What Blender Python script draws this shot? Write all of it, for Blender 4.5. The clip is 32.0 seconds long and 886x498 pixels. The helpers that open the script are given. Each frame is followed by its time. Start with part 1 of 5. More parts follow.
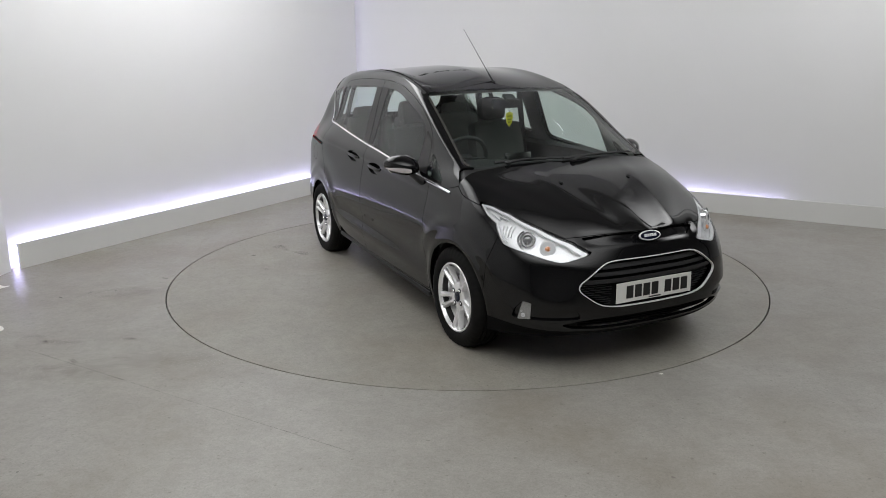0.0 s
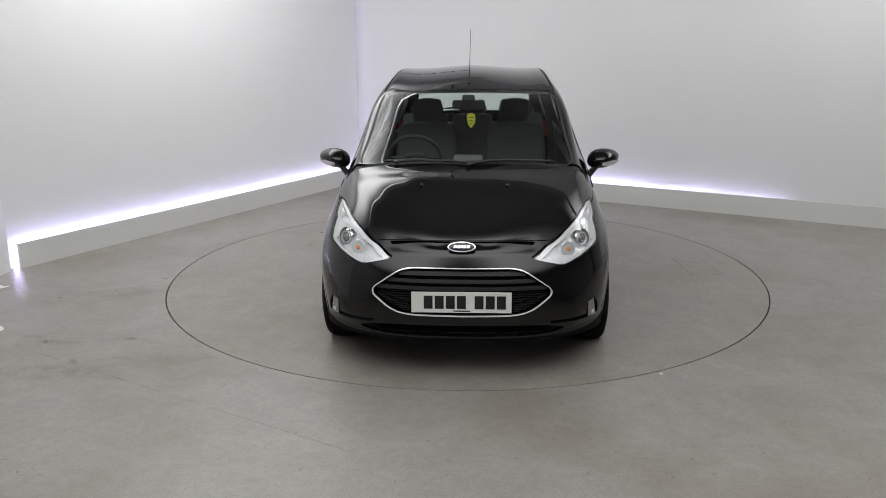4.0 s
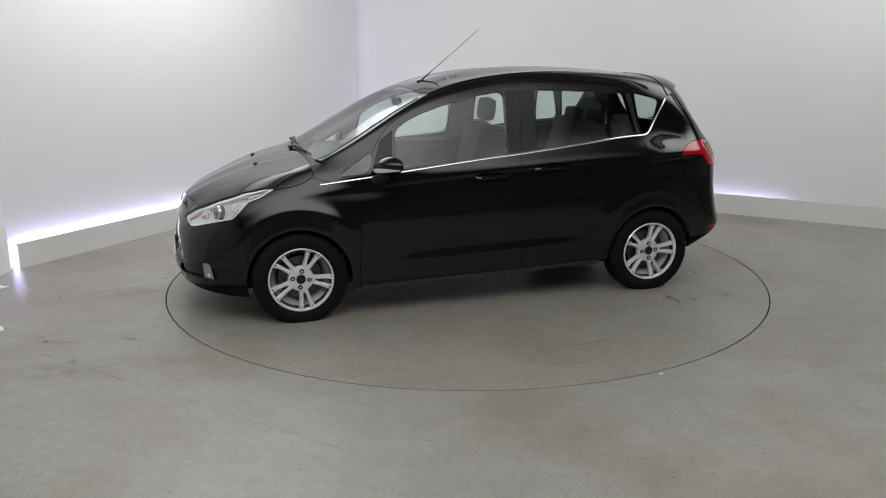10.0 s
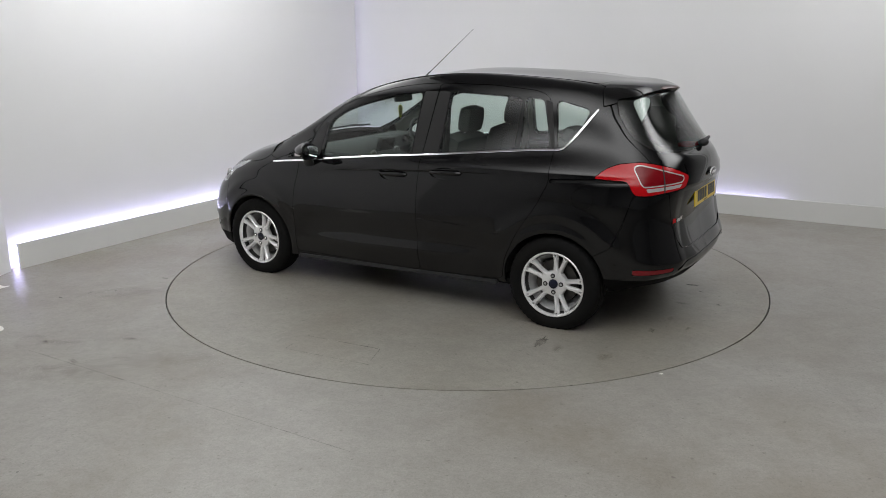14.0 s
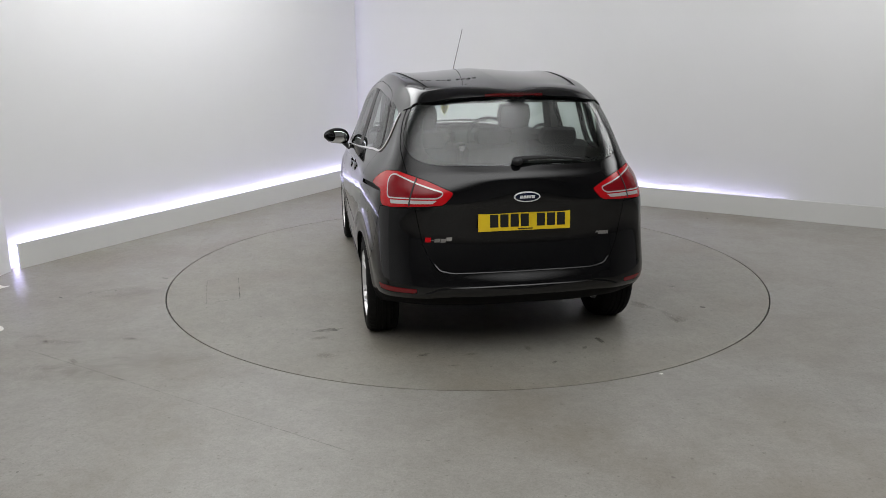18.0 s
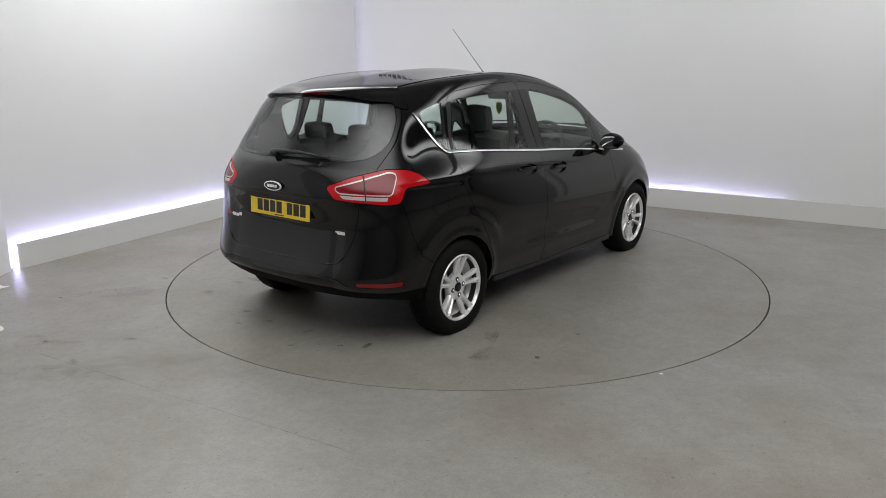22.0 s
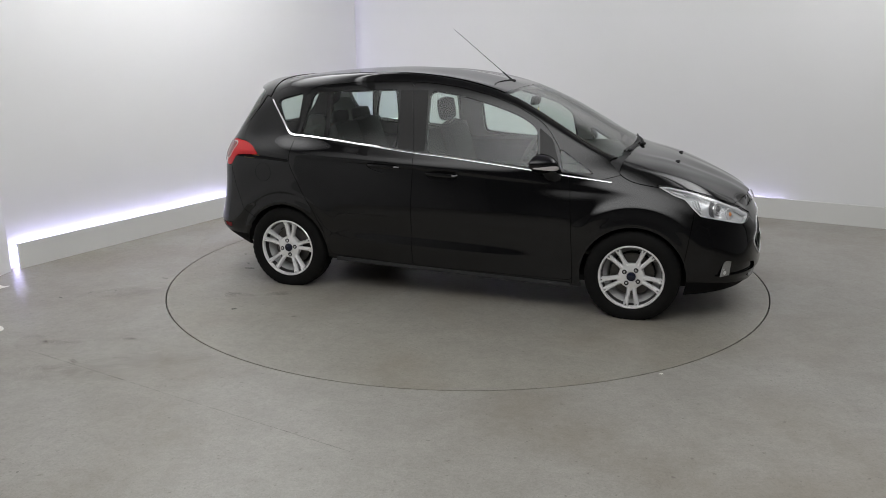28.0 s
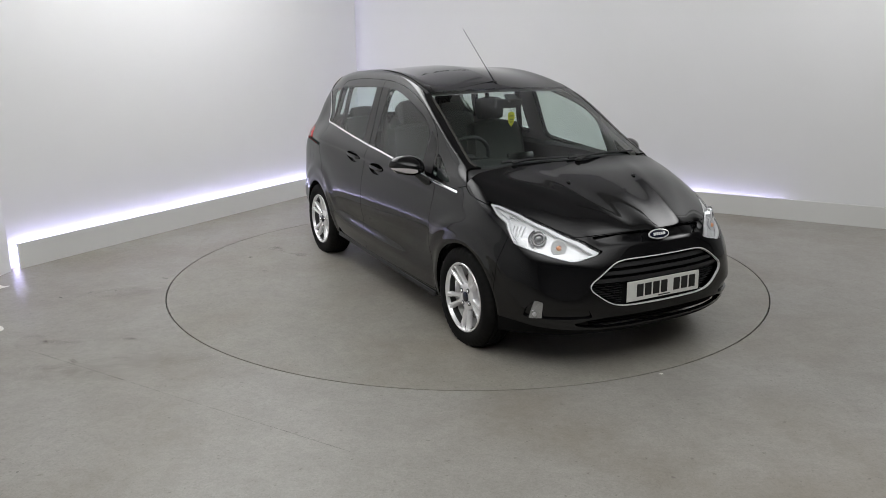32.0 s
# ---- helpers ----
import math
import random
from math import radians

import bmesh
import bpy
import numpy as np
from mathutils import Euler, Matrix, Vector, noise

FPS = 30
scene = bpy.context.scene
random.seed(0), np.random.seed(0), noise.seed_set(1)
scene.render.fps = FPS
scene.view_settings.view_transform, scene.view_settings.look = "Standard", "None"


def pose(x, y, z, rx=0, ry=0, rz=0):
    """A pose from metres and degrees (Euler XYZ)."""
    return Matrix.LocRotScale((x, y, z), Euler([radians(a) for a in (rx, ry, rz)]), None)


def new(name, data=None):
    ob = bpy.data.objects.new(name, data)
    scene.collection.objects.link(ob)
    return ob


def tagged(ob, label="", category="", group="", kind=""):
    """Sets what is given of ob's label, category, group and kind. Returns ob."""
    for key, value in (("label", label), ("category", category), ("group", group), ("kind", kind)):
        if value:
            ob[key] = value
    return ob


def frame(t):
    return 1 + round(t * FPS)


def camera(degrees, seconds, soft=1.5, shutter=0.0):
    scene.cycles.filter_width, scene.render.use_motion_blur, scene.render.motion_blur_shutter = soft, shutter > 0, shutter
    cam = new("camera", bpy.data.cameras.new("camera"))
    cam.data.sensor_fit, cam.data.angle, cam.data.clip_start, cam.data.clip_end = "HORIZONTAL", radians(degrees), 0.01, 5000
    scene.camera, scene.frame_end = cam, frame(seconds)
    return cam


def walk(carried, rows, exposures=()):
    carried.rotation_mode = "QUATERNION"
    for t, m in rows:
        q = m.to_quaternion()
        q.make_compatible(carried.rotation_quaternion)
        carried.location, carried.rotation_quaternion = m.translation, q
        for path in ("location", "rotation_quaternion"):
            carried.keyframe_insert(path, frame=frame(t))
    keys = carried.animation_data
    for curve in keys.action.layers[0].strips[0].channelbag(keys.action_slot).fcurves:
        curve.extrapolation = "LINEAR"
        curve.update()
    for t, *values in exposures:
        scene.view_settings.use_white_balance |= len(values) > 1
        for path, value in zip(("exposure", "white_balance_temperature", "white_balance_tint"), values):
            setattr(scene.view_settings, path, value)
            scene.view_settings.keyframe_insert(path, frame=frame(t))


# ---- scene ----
# ---- camera ----
EYE = Vector((0.0, -5.995, 1.742))
cam = camera(59.0, 32.0, soft=0.7)
VIEW = Matrix.Translation(EYE) @ pose(0, 0, 0, 75.29, 0, 1.647) @ pose(0, 0, 0, 0, 0, -0.36)
walk(cam, [(0, VIEW), (32, VIEW)])

# ---- plan: two walls at a right angle behind a turntable at the origin ----
CORNER = Vector((-1.267, 4.265, 0.0))
ALONG_L = Vector((math.cos(radians(241.5)), math.sin(radians(241.5)), 0))   # left wall, from the corner towards the camera
ALONG_R = Vector((math.cos(radians(-28.4)), math.sin(radians(-28.4)), 0))   # right wall
TURN_R = 2.253
CEIL = 3.7

# ---- world and lamps ----
world = bpy.data.worlds.new("world")
world.use_nodes = True
world.node_tree.nodes["Background"].inputs[0].default_value = (0.8, 0.82, 0.85, 1)
world.node_tree.nodes["Background"].inputs[1].default_value = 0.02
scene.world = world
scene.view_settings.exposure = 0.0


def ceiling_lamp(x, y, power, sx, sy, turn=-28.4, z=CEIL - 0.10, tilt=0.0):
    data = bpy.data.lights.new("softbox_light", "AREA")
    data.shape, data.size, data.size_y, data.energy = "RECTANGLE", sx, sy, power
    data.color = (0.99, 0.995, 1.0)
    # the cloth is brightest in the middle and fades towards its seams
    data.use_nodes = True
    nt = data.node_tree
    em = nt.nodes["Emission"]
    geo = nt.nodes.new("ShaderNodeNewGeometry")
    sep = nt.nodes.new("ShaderNodeSeparateXYZ")
    nt.links.new(geo.outputs["Parametric"], sep.inputs[0])
    prod = nt.nodes.new("ShaderNodeMath")
    prod.operation = "MULTIPLY"
    for k in (0, 1):
        a = nt.nodes.new("ShaderNodeMath")
        a.operation, a.inputs[1].default_value = "SUBTRACT", 0.5
        b = nt.nodes.new("ShaderNodeMath")
        b.operation = "ABSOLUTE"
        c = nt.nodes.new("ShaderNodeMapRange")
        c.interpolation_type = "SMOOTHSTEP"
        c.inputs["From Min"].default_value, c.inputs["From Max"].default_value = 0.5, 0.10
        nt.links.new(sep.outputs[k], a.inputs[0])
        nt.links.new(a.outputs[0], b.inputs[0])
        nt.links.new(b.outputs[0], c.inputs["Value"])
        nt.links.new(c.outputs["Result"], prod.inputs[k])
    gain = nt.nodes.new("ShaderNodeMath")
    gain.operation, gain.inputs[1].default_value = "MULTIPLY", 2.78
    nt.links.new(prod.outputs[0], gain.inputs[0])
    nt.links.new(gain.outputs[0], em.inputs["Strength"])
    ob = new("softbox_light", data)
    ob.matrix_world = pose(x, y, z, 0, 0, turn) @ pose(0, 0, 0, tilt, 0, 0)
    return ob


# softboxes under the ceiling, and two rows of wall washers tilted towards the walls: x, y, z, watts, size, turn, tilt
LAMPS = [(-0.1, -4.1, CEIL - 0.12, 168, 9.0, 5.6, 0, 0), (-2.2, 1.05, CEIL - 0.12, 66, 5.4, 1.9, 61.5, 0), (4.5, -0.1, CEIL - 0.12, 74, 5.2, 2.6, -28.4, 0),
         (-1.15, 0.62, CEIL - 0.45, 25, 5.2, 0.5, 61.5, 50), (0.95, 0.95, CEIL - 0.45, 27, 6.0, 0.5, -28.4, 50)]
for lx, ly, lz, lw, sx, sy, turn, tilt in LAMPS:
    ceiling_lamp(lx, ly, lw, sx, sy, turn, lz, tilt)

# ---- materials ----
def mat(name, color, rough=0.5, metal=0.0, grain=0.0, scale=20.0, bump=0.0, bump_scale=80.0, coat=0.0, spec=0.5, stain=None, stain_scale=1.2, rough_var=0.0, fleck=0.0):
    """Principled material with two scales of noise in colour, roughness and relief."""
    m = bpy.data.materials.new(name)
    m.use_nodes = True
    nt = m.node_tree
    b = nt.nodes["Principled BSDF"]
    b.inputs["Base Color"].default_value = (*color, 1)
    b.inputs["Roughness"].default_value = rough
    b.inputs["Metallic"].default_value = metal
    b.inputs["Specular IOR Level"].default_value = spec
    b.inputs["Coat Weight"].default_value = coat
    b.inputs["Coat Roughness"].default_value = 0.03
    tc = nt.nodes.new("ShaderNodeTexCoord")

    def noise_tex(s, detail=4):
        n = nt.nodes.new("ShaderNodeTexNoise")
        n.inputs["Scale"].default_value, n.inputs["Detail"].default_value = s, detail
        nt.links.new(tc.outputs["Object"], n.inputs["Vector"])
        return n

    if grain or stain:
        last = None
        if grain:
            n = noise_tex(scale, 6)
            mix = nt.nodes.new("ShaderNodeMix")
            mix.data_type = "RGBA"
            mix.inputs[6].default_value = (*[c * (1 - grain) for c in color], 1)
            mix.inputs[7].default_value = (*[min(1, c * (1 + grain)) for c in color], 1)
            nt.links.new(n.outputs["Fac"], mix.inputs[0])
            last = mix.outputs[2]
        if stain:
            n = noise_tex(stain_scale, 7)
            ramp = nt.nodes.new("ShaderNodeValToRGB")
            ramp.color_ramp.elements[0].position, ramp.color_ramp.elements[1].position = 0.46, 0.74
            ramp.color_ramp.elements[1].color = (0.62, 0.62, 0.62, 1)
            nt.links.new(n.outputs["Fac"], ramp.inputs["Fac"])
            mix = nt.nodes.new("ShaderNodeMix")
            mix.data_type = "RGBA"
            mix.inputs[6].default_value = (*color, 1)
            mix.inputs[7].default_value = (*stain, 1)
            nt.links.new(ramp.outputs["Color"], mix.inputs[0])
            if last:
                nt.links.new(last, mix.inputs[6])
            last = mix.outputs[2]
        for sc, lo, hi, dark in (((1.6, 0.40, 0.66, 0.10), (5.5, 0.38, 0.64, 0.12), (19, 0.40, 0.64, 0.12), (60, 0.45, 0.62, 0.13), (34, 0.66, 0.74, 0.50), (90, 0.64, 0.72, 0.35)) if fleck else ()):
            # mottling, then sparse dark specks of two sizes
            n = noise_tex(sc, 3)
            mr = nt.nodes.new("ShaderNodeMapRange")
            mr.inputs["From Min"].default_value, mr.inputs["From Max"].default_value = lo, hi
            mr.inputs["To Min"].default_value, mr.inputs["To Max"].default_value = 0.0, dark * fleck
            nt.links.new(n.outputs["Fac"], mr.inputs["Value"])
            mix = nt.nodes.new("ShaderNodeMix")
            mix.data_type = "RGBA"
            mix.inputs[7].default_value = (0.07, 0.06, 0.045, 1)
            nt.links.new(mr.outputs["Result"], mix.inputs[0])
            nt.links.new(last, mix.inputs[6])
            last = mix.outputs[2]
        nt.links.new(last, b.inputs["Base Color"])
    if rough_var:
        n = noise_tex(scale * 0.3, 5)
        mr = nt.nodes.new("ShaderNodeMapRange")
        mr.inputs["To Min"].default_value, mr.inputs["To Max"].default_value = max(0, rough - rough_var), rough + rough_var
        nt.links.new(n.outputs["Fac"], mr.inputs["Value"])
        nt.links.new(mr.outputs["Result"], b.inputs["Roughness"])
    if bump:
        n = noise_tex(bump_scale, 4)
        bp = nt.nodes.new("ShaderNodeBump")
        bp.inputs["Strength"].default_value, bp.inputs["Distance"].default_value = bump, 0.002
        nt.links.new(n.outputs["Fac"], bp.inputs["Height"])
        nt.links.new(bp.outputs["Normal"], b.inputs["Normal"])
    return m


def glow(name, color, strength):
    m = bpy.data.materials.new(name)
    m.use_nodes = True
    b = m.node_tree.nodes["Principled BSDF"]
    b.inputs["Base Color"].default_value = (0.8, 0.8, 0.8, 1)
    b.inputs["Emission Color"].default_value = (*color, 1)
    b.inputs["Emission Strength"].default_value = strength
    return m


def pane(name, tint, base=0.05, rough=0.0):
    """Thin glass: tinted see-through with a gloss that grows towards grazing."""
    m = bpy.data.materials.new(name)
    m.use_nodes = True
    nt = m.node_tree
    nt.nodes.remove(nt.nodes["Principled BSDF"])
    tr = nt.nodes.new("ShaderNodeBsdfTransparent")
    tr.inputs["Color"].default_value = (*tint, 1)
    gl = nt.nodes.new("ShaderNodeBsdfGlossy")
    gl.inputs["Roughness"].default_value = rough
    lw = nt.nodes.new("ShaderNodeLayerWeight")
    lw.inputs["Blend"].default_value = 0.5
    pw = nt.nodes.new("ShaderNodeMath")
    pw.operation, pw.inputs[1].default_value = "POWER", 5.0
    nt.links.new(lw.outputs["Facing"], pw.inputs[0])
    fr = nt.nodes.new("ShaderNodeMath")
    fr.operation, fr.inputs[1].default_value, fr.inputs[2].default_value = "MULTIPLY_ADD", 1 - base, base
    nt.links.new(pw.outputs[0], fr.inputs[0])
    mx = nt.nodes.new("ShaderNodeMixShader")
    nt.links.new(fr.outputs[0], mx.inputs[0])
    nt.links.new(tr.outputs[0], mx.inputs[1])
    nt.links.new(gl.outputs[0], mx.inputs[2])
    nt.links.new(mx.outputs[0], nt.nodes["Material Output"].inputs[0])
    return m


def faint(name, color, most, soft=False):
    """A patchy film of dirt that lets the floor show through; a soft one thins out towards its rim."""
    m = bpy.data.materials.new(name)
    m.use_nodes = True
    nt = m.node_tree
    b = nt.nodes["Principled BSDF"]
    b.inputs["Base Color"].default_value = (*color, 1)
    b.inputs["Roughness"].default_value = 0.7
    tc = nt.nodes.new("ShaderNodeTexCoord")
    n = nt.nodes.new("ShaderNodeTexNoise")
    n.inputs["Scale"].default_value, n.inputs["Detail"].default_value = 11.0, 8
    nt.links.new(tc.outputs["Object"], n.inputs["Vector"])
    mr = nt.nodes.new("ShaderNodeMapRange")
    mr.inputs["From Min"].default_value, mr.inputs["From Max"].default_value = 0.22, 0.60
    mr.inputs["To Max"].default_value = most
    nt.links.new(n.outputs["Fac"], mr.inputs["Value"])
    last = mr.outputs["Result"]
    if soft:
        off = nt.nodes.new("ShaderNodeVectorMath")
        off.operation, off.inputs[1].default_value = "SUBTRACT", (0.5, 0.5, 0.0)
        nt.links.new(tc.outputs["Generated"], off.inputs[0])
        flat = nt.nodes.new("ShaderNodeVectorMath")
        flat.operation, flat.inputs[1].default_value = "MULTIPLY", (2.0, 2.0, 0.0)
        nt.links.new(off.outputs["Vector"], flat.inputs[0])
        far = nt.nodes.new("ShaderNodeVectorMath")
        far.operation = "LENGTH"
        nt.links.new(flat.outputs["Vector"], far.inputs[0])
        fade = nt.nodes.new("ShaderNodeMapRange")
        fade.interpolation_type = "SMOOTHSTEP"
        fade.inputs["From Min"].default_value, fade.inputs["From Max"].default_value = 0.85, 0.05
        nt.links.new(far.outputs["Value"], fade.inputs["Value"])
        mul = nt.nodes.new("ShaderNodeMath")
        mul.operation = "MULTIPLY"
        nt.links.new(last, mul.inputs[0])
        nt.links.new(fade.outputs["Result"], mul.inputs[1])
        last = mul.outputs[0]
    nt.links.new(last, b.inputs["Alpha"])
    return m


M_WALL = mat("wall_paint", (0.78, 0.78, 0.78), 0.55, grain=0.015, scale=3, bump=0.05, bump_scale=140)
M_SKIRT = mat("skirting_paint", (0.70, 0.70, 0.68), 0.4, grain=0.02, scale=5)
M_FLOOR = mat("floor_paint", (0.290, 0.279, 0.254), 0.42, grain=0.24, scale=130, bump=0.10, bump_scale=300, stain=(0.19, 0.155, 0.11), stain_scale=0.8, rough_var=0.08, fleck=0.9)
M_DISC = mat("disc_paint", (0.283, 0.271, 0.238), 0.40, grain=0.24, scale=130, bump=0.10, bump_scale=300, stain=(0.19, 0.155, 0.11), stain_scale=1.0, rough_var=0.08, fleck=1.0)
M_GAP = mat("gap_dirt", (0.03, 0.027, 0.025), 0.9, grain=0.3, scale=60)
M_MARK = faint("floor_mark", (0.07, 0.058, 0.045), 0.50)
M_HALL = mat("hall_dark", (0.48, 0.48, 0.48), 0.8, grain=0.1, scale=4)
M_SMEAR = faint("brown_smear", (0.14, 0.11, 0.065), 0.30, True)
M_CRACK = faint("fine_line", (0.11, 0.09, 0.06), 0.30)
M_BROWN = faint("brown_stain", (0.17, 0.125, 0.068), 0.17, True)
M_BARREL = mat("wheel_barrel", (0.05, 0.05, 0.05), 0.4, 0.6, grain=0.1, scale=40)
M_GREYLENS = mat("grey_lens", (0.20, 0.205, 0.21), 0.05, 0.2, coat=1.0)
M_MIRROR = mat("mirror_silver", (0.85, 0.87, 0.88), 0.02, 1.0)
M_PRINT = mat("card_print", (0.25, 0.28, 0.02), 0.6)
M_PILLAR = mat("pillar_plastic", (0.22, 0.22, 0.21), 0.7, grain=0.1, scale=100)
M_CEIL = mat("ceiling_paint", (0.6, 0.6, 0.6), 0.7, grain=0.02)
M_LED = glow("led_strip", (0.60, 0.57, 1.0), 14.5)
M_LEDC = glow("led_strip_corner", (0.78, 0.76, 1.0), 2.7)
M_LETTER = mat("letter_black", (0.02, 0.02, 0.02), 0.5)
M_CLOTH = mat("dust_sheet", (0.72, 0.71, 0.67), 0.8, grain=0.06, scale=15, bump=0.3, bump_scale=30)
M_PAINT = mat("black_paint", (0.0045, 0.0045, 0.005), 0.052, grain=0.2, scale=900, spec=0.5, rough_var=0.015)
M_TRIM = mat("black_plastic", (0.016, 0.016, 0.017), 0.55, grain=0.2, scale=200, bump=0.2, bump_scale=600)
M_GLOSSTRIM = mat("gloss_black", (0.008, 0.008, 0.009), 0.12, grain=0.1, scale=200)
M_CHROME = mat("chrome", (0.90, 0.90, 0.91), 0.14, 1.0, grain=0.02, scale=60)
M_BRIGHT = mat("bright_chrome", (0.93, 0.93, 0.93), 0.14, 0.35, grain=0.03, scale=60, coat=0.5)
M_ALLOY = mat("alloy_silver", (0.95, 0.95, 0.96), 0.25, 0.50, grain=0.06, scale=60, coat=0.25)
M_TYRE = mat("tyre_rubber", (0.007, 0.007, 0.007), 0.75, grain=0.25, scale=40, bump=0.3, bump_scale=200, spec=0.12, stain=(0.012, 0.011, 0.010), stain_scale=6)
M_SEAL = mat("rubber_seal", (0.035, 0.032, 0.028), 0.6, grain=0.15, scale=120)
M_COVER = mat("satin_black_cover", (0.011, 0.0105, 0.0105), 0.42, grain=0.2, scale=250, bump=0.1, bump_scale=700, spec=0.4)
M_DARK = mat("dark_cavity", (0.006, 0.006, 0.006), 0.9)
M_DISCBRAKE = mat("brake_steel", (0.10, 0.095, 0.09), 0.4, 0.9, grain=0.2, scale=40)
M_GLASS = pane("tinted_glass", (0.765, 0.85, 0.81), 0.062)
M_REARGLASS = pane("rear_glass", (0.86, 0.93, 0.90), 0.095)
M_SCREEN = pane("windscreen_glass", (0.84, 0.91, 0.87), 0.07)
M_LENS = pane("clear_lens", (0.93, 0.94, 0.95))
M_LAMP_SILVER = mat("lamp_reflector", (0.82, 0.82, 0.83), 0.24, 0.30, grain=0.28, scale=45, bump=0.5, bump_scale=90)
M_LAMP_WHITE = mat("lamp_pale_trim", (0.86, 0.86, 0.86), 0.2, 0.2, grain=0.06, scale=40)
M_RED = mat("red_lens", (0.46, 0.006, 0.010), 0.05, coat=0.0, grain=0.15, scale=90)
M_REDDARK = mat("deep_red_lens", (0.19, 0.005, 0.009), 0.05, coat=0.0, grain=0.15, scale=90)
M_BRAKE = mat("brake_light_lens", (0.07, 0.004, 0.005), 0.08, grain=0.1, scale=60)
M_CLEARLENS = mat("clear_lamp_lens", (0.62, 0.58, 0.58), 0.12, 0.3, grain=0.1, scale=120)
M_LAMP_GREY = mat("lamp_grey", (0.58, 0.58, 0.59), 0.3, 0.2, grain=0.35, scale=160)
M_LAMP_DARK = mat("lamp_dark", (0.20, 0.20, 0.205), 0.25, 0.3, grain=0.2, scale=90)
M_PINK = mat("pale_amber_ring", (0.62, 0.40, 0.30), 0.3, 0.2, grain=0.1)
M_FOG = mat("fog_lamp_glass", (0.36, 0.36, 0.355), 0.12, 0.4, grain=0.6, scale=220)
M_AMBER = mat("amber_bulb", (0.8, 0.32, 0.12), 0.25, grain=0.1)
M_PLATE_W = mat("plate_white", (0.76, 0.76, 0.72), 0.3, grain=0.03, scale=40)
M_PLATE_Y = mat("plate_yellow", (0.80, 0.56, 0.02), 0.3, grain=0.03, scale=40)
M_PLATE_BAR = mat("plate_black", (0.012, 0.012, 0.012), 0.4)
M_BADGE = mat("badge_blue", (0.005, 0.008, 0.025), 0.2, coat=0.2, grain=0.1)
M_MATT = mat("matt_black_plastic", (0.005, 0.005, 0.0052), 0.7, grain=0.2, scale=150, bump=0.2, bump_scale=500, spec=0.08)
M_SEAT = mat("seat_fabric", (0.085, 0.088, 0.085), 0.9, grain=0.3, scale=120, bump=0.4, bump_scale=400)
M_DASH = mat("dash_plastic", (0.035, 0.037, 0.038), 0.6, grain=0.2, scale=150, bump=0.3, bump_scale=500)
M_LINING = mat("grey_headlining", (0.55, 0.55, 0.53), 0.9, grain=0.1, scale=90)
M_FRESH = mat("yellow_card", (0.72, 0.68, 0.04), 0.5, grain=0.05)
M_SILVER = mat("satin_silver", (0.5, 0.5, 0.51), 0.3, 0.8, grain=0.05)


# ---- mesh helpers ----
def obj(name, bm, material, parent=None, label="", smooth=True):
    me = bpy.data.meshes.new(name)
    bmesh.ops.recalc_face_normals(bm, faces=bm.faces)
    bm.to_mesh(me)
    bm.free()
    for f in me.polygons:
        f.use_smooth = smooth
    if smooth:
        me.set_sharp_from_angle(angle=radians(38))
    me.materials.append(material)
    ob = new(name, me)
    if parent:
        ob.parent = parent
    if label:
        ob["label"] = label
    return ob


part = obj


def box(bm, m, sx, sy, sz, bevel=0.0, seg=2):
    r = bmesh.ops.create_cube(bm, size=1.0, matrix=m @ Matrix.Diagonal((sx, sy, sz, 1)))
    if bevel:
        edges = list({e for v in r["verts"] for e in v.link_edges})
        bmesh.ops.bevel(bm, geom=edges, offset=bevel, segments=seg, profile=0.6, affect="EDGES")
    return bm


def boxed(sx, sy, sz, m=None, bevel=0.0, seg=2):
    return box(bmesh.new(), m or Matrix(), sx, sy, sz, bevel, seg)


def lathe(profile, axis_m=None, n=48, closed=False):
    """Turn (radius, height) pairs round z."""
    bm = bmesh.new()
    m = axis_m or Matrix()
    rings = []
    for r, h in profile:
        rings.append([bm.verts.new(m @ Vector((r * math.cos(2 * math.pi * i / n), r * math.sin(2 * math.pi * i / n), h))) for i in range(n)])
    pairs = list(zip(rings, rings[1:])) + ([(rings[-1], rings[0])] if closed else [])
    for a, b in pairs:
        for i in range(n):
            j = (i + 1) % n
            bm.faces.new((a[i], a[j], b[j], b[i]))
    if not closed:
        for ring in (rings[0], rings[-1]):
            if (ring[0].co - ring[n // 2].co).length > 1e-4:
                bm.faces.new(ring)
    bmesh.ops.remove_doubles(bm, verts=bm.verts, dist=1e-5)
    return bm


def tube(points, radius, n=8, bm=None, r_end=None):
    bm = bm or bmesh.new()
    pts = [Vector(p) for p in points]
    rings = []
    for k, p in enumerate(pts):
        d = (pts[min(k + 1, len(pts) - 1)] - pts[max(k - 1, 0)]).normalized()
        q = d.to_track_quat("Z", "Y").to_matrix()
        r = radius if r_end is None else radius + (r_end - radius) * k / (len(pts) - 1)
        rings.append([bm.verts.new(p + q @ Vector((r * math.cos(2 * math.pi * i / n), r * math.sin(2 * math.pi * i / n), 0))) for i in range(n)])
    for a, b in zip(rings, rings[1:]):
        for i in range(n):
            bm.faces.new((a[i], a[(i + 1) % n], b[(i + 1) % n], b[i]))
    bm.faces.new(rings[0]), bm.faces.new(rings[-1])
    return bm


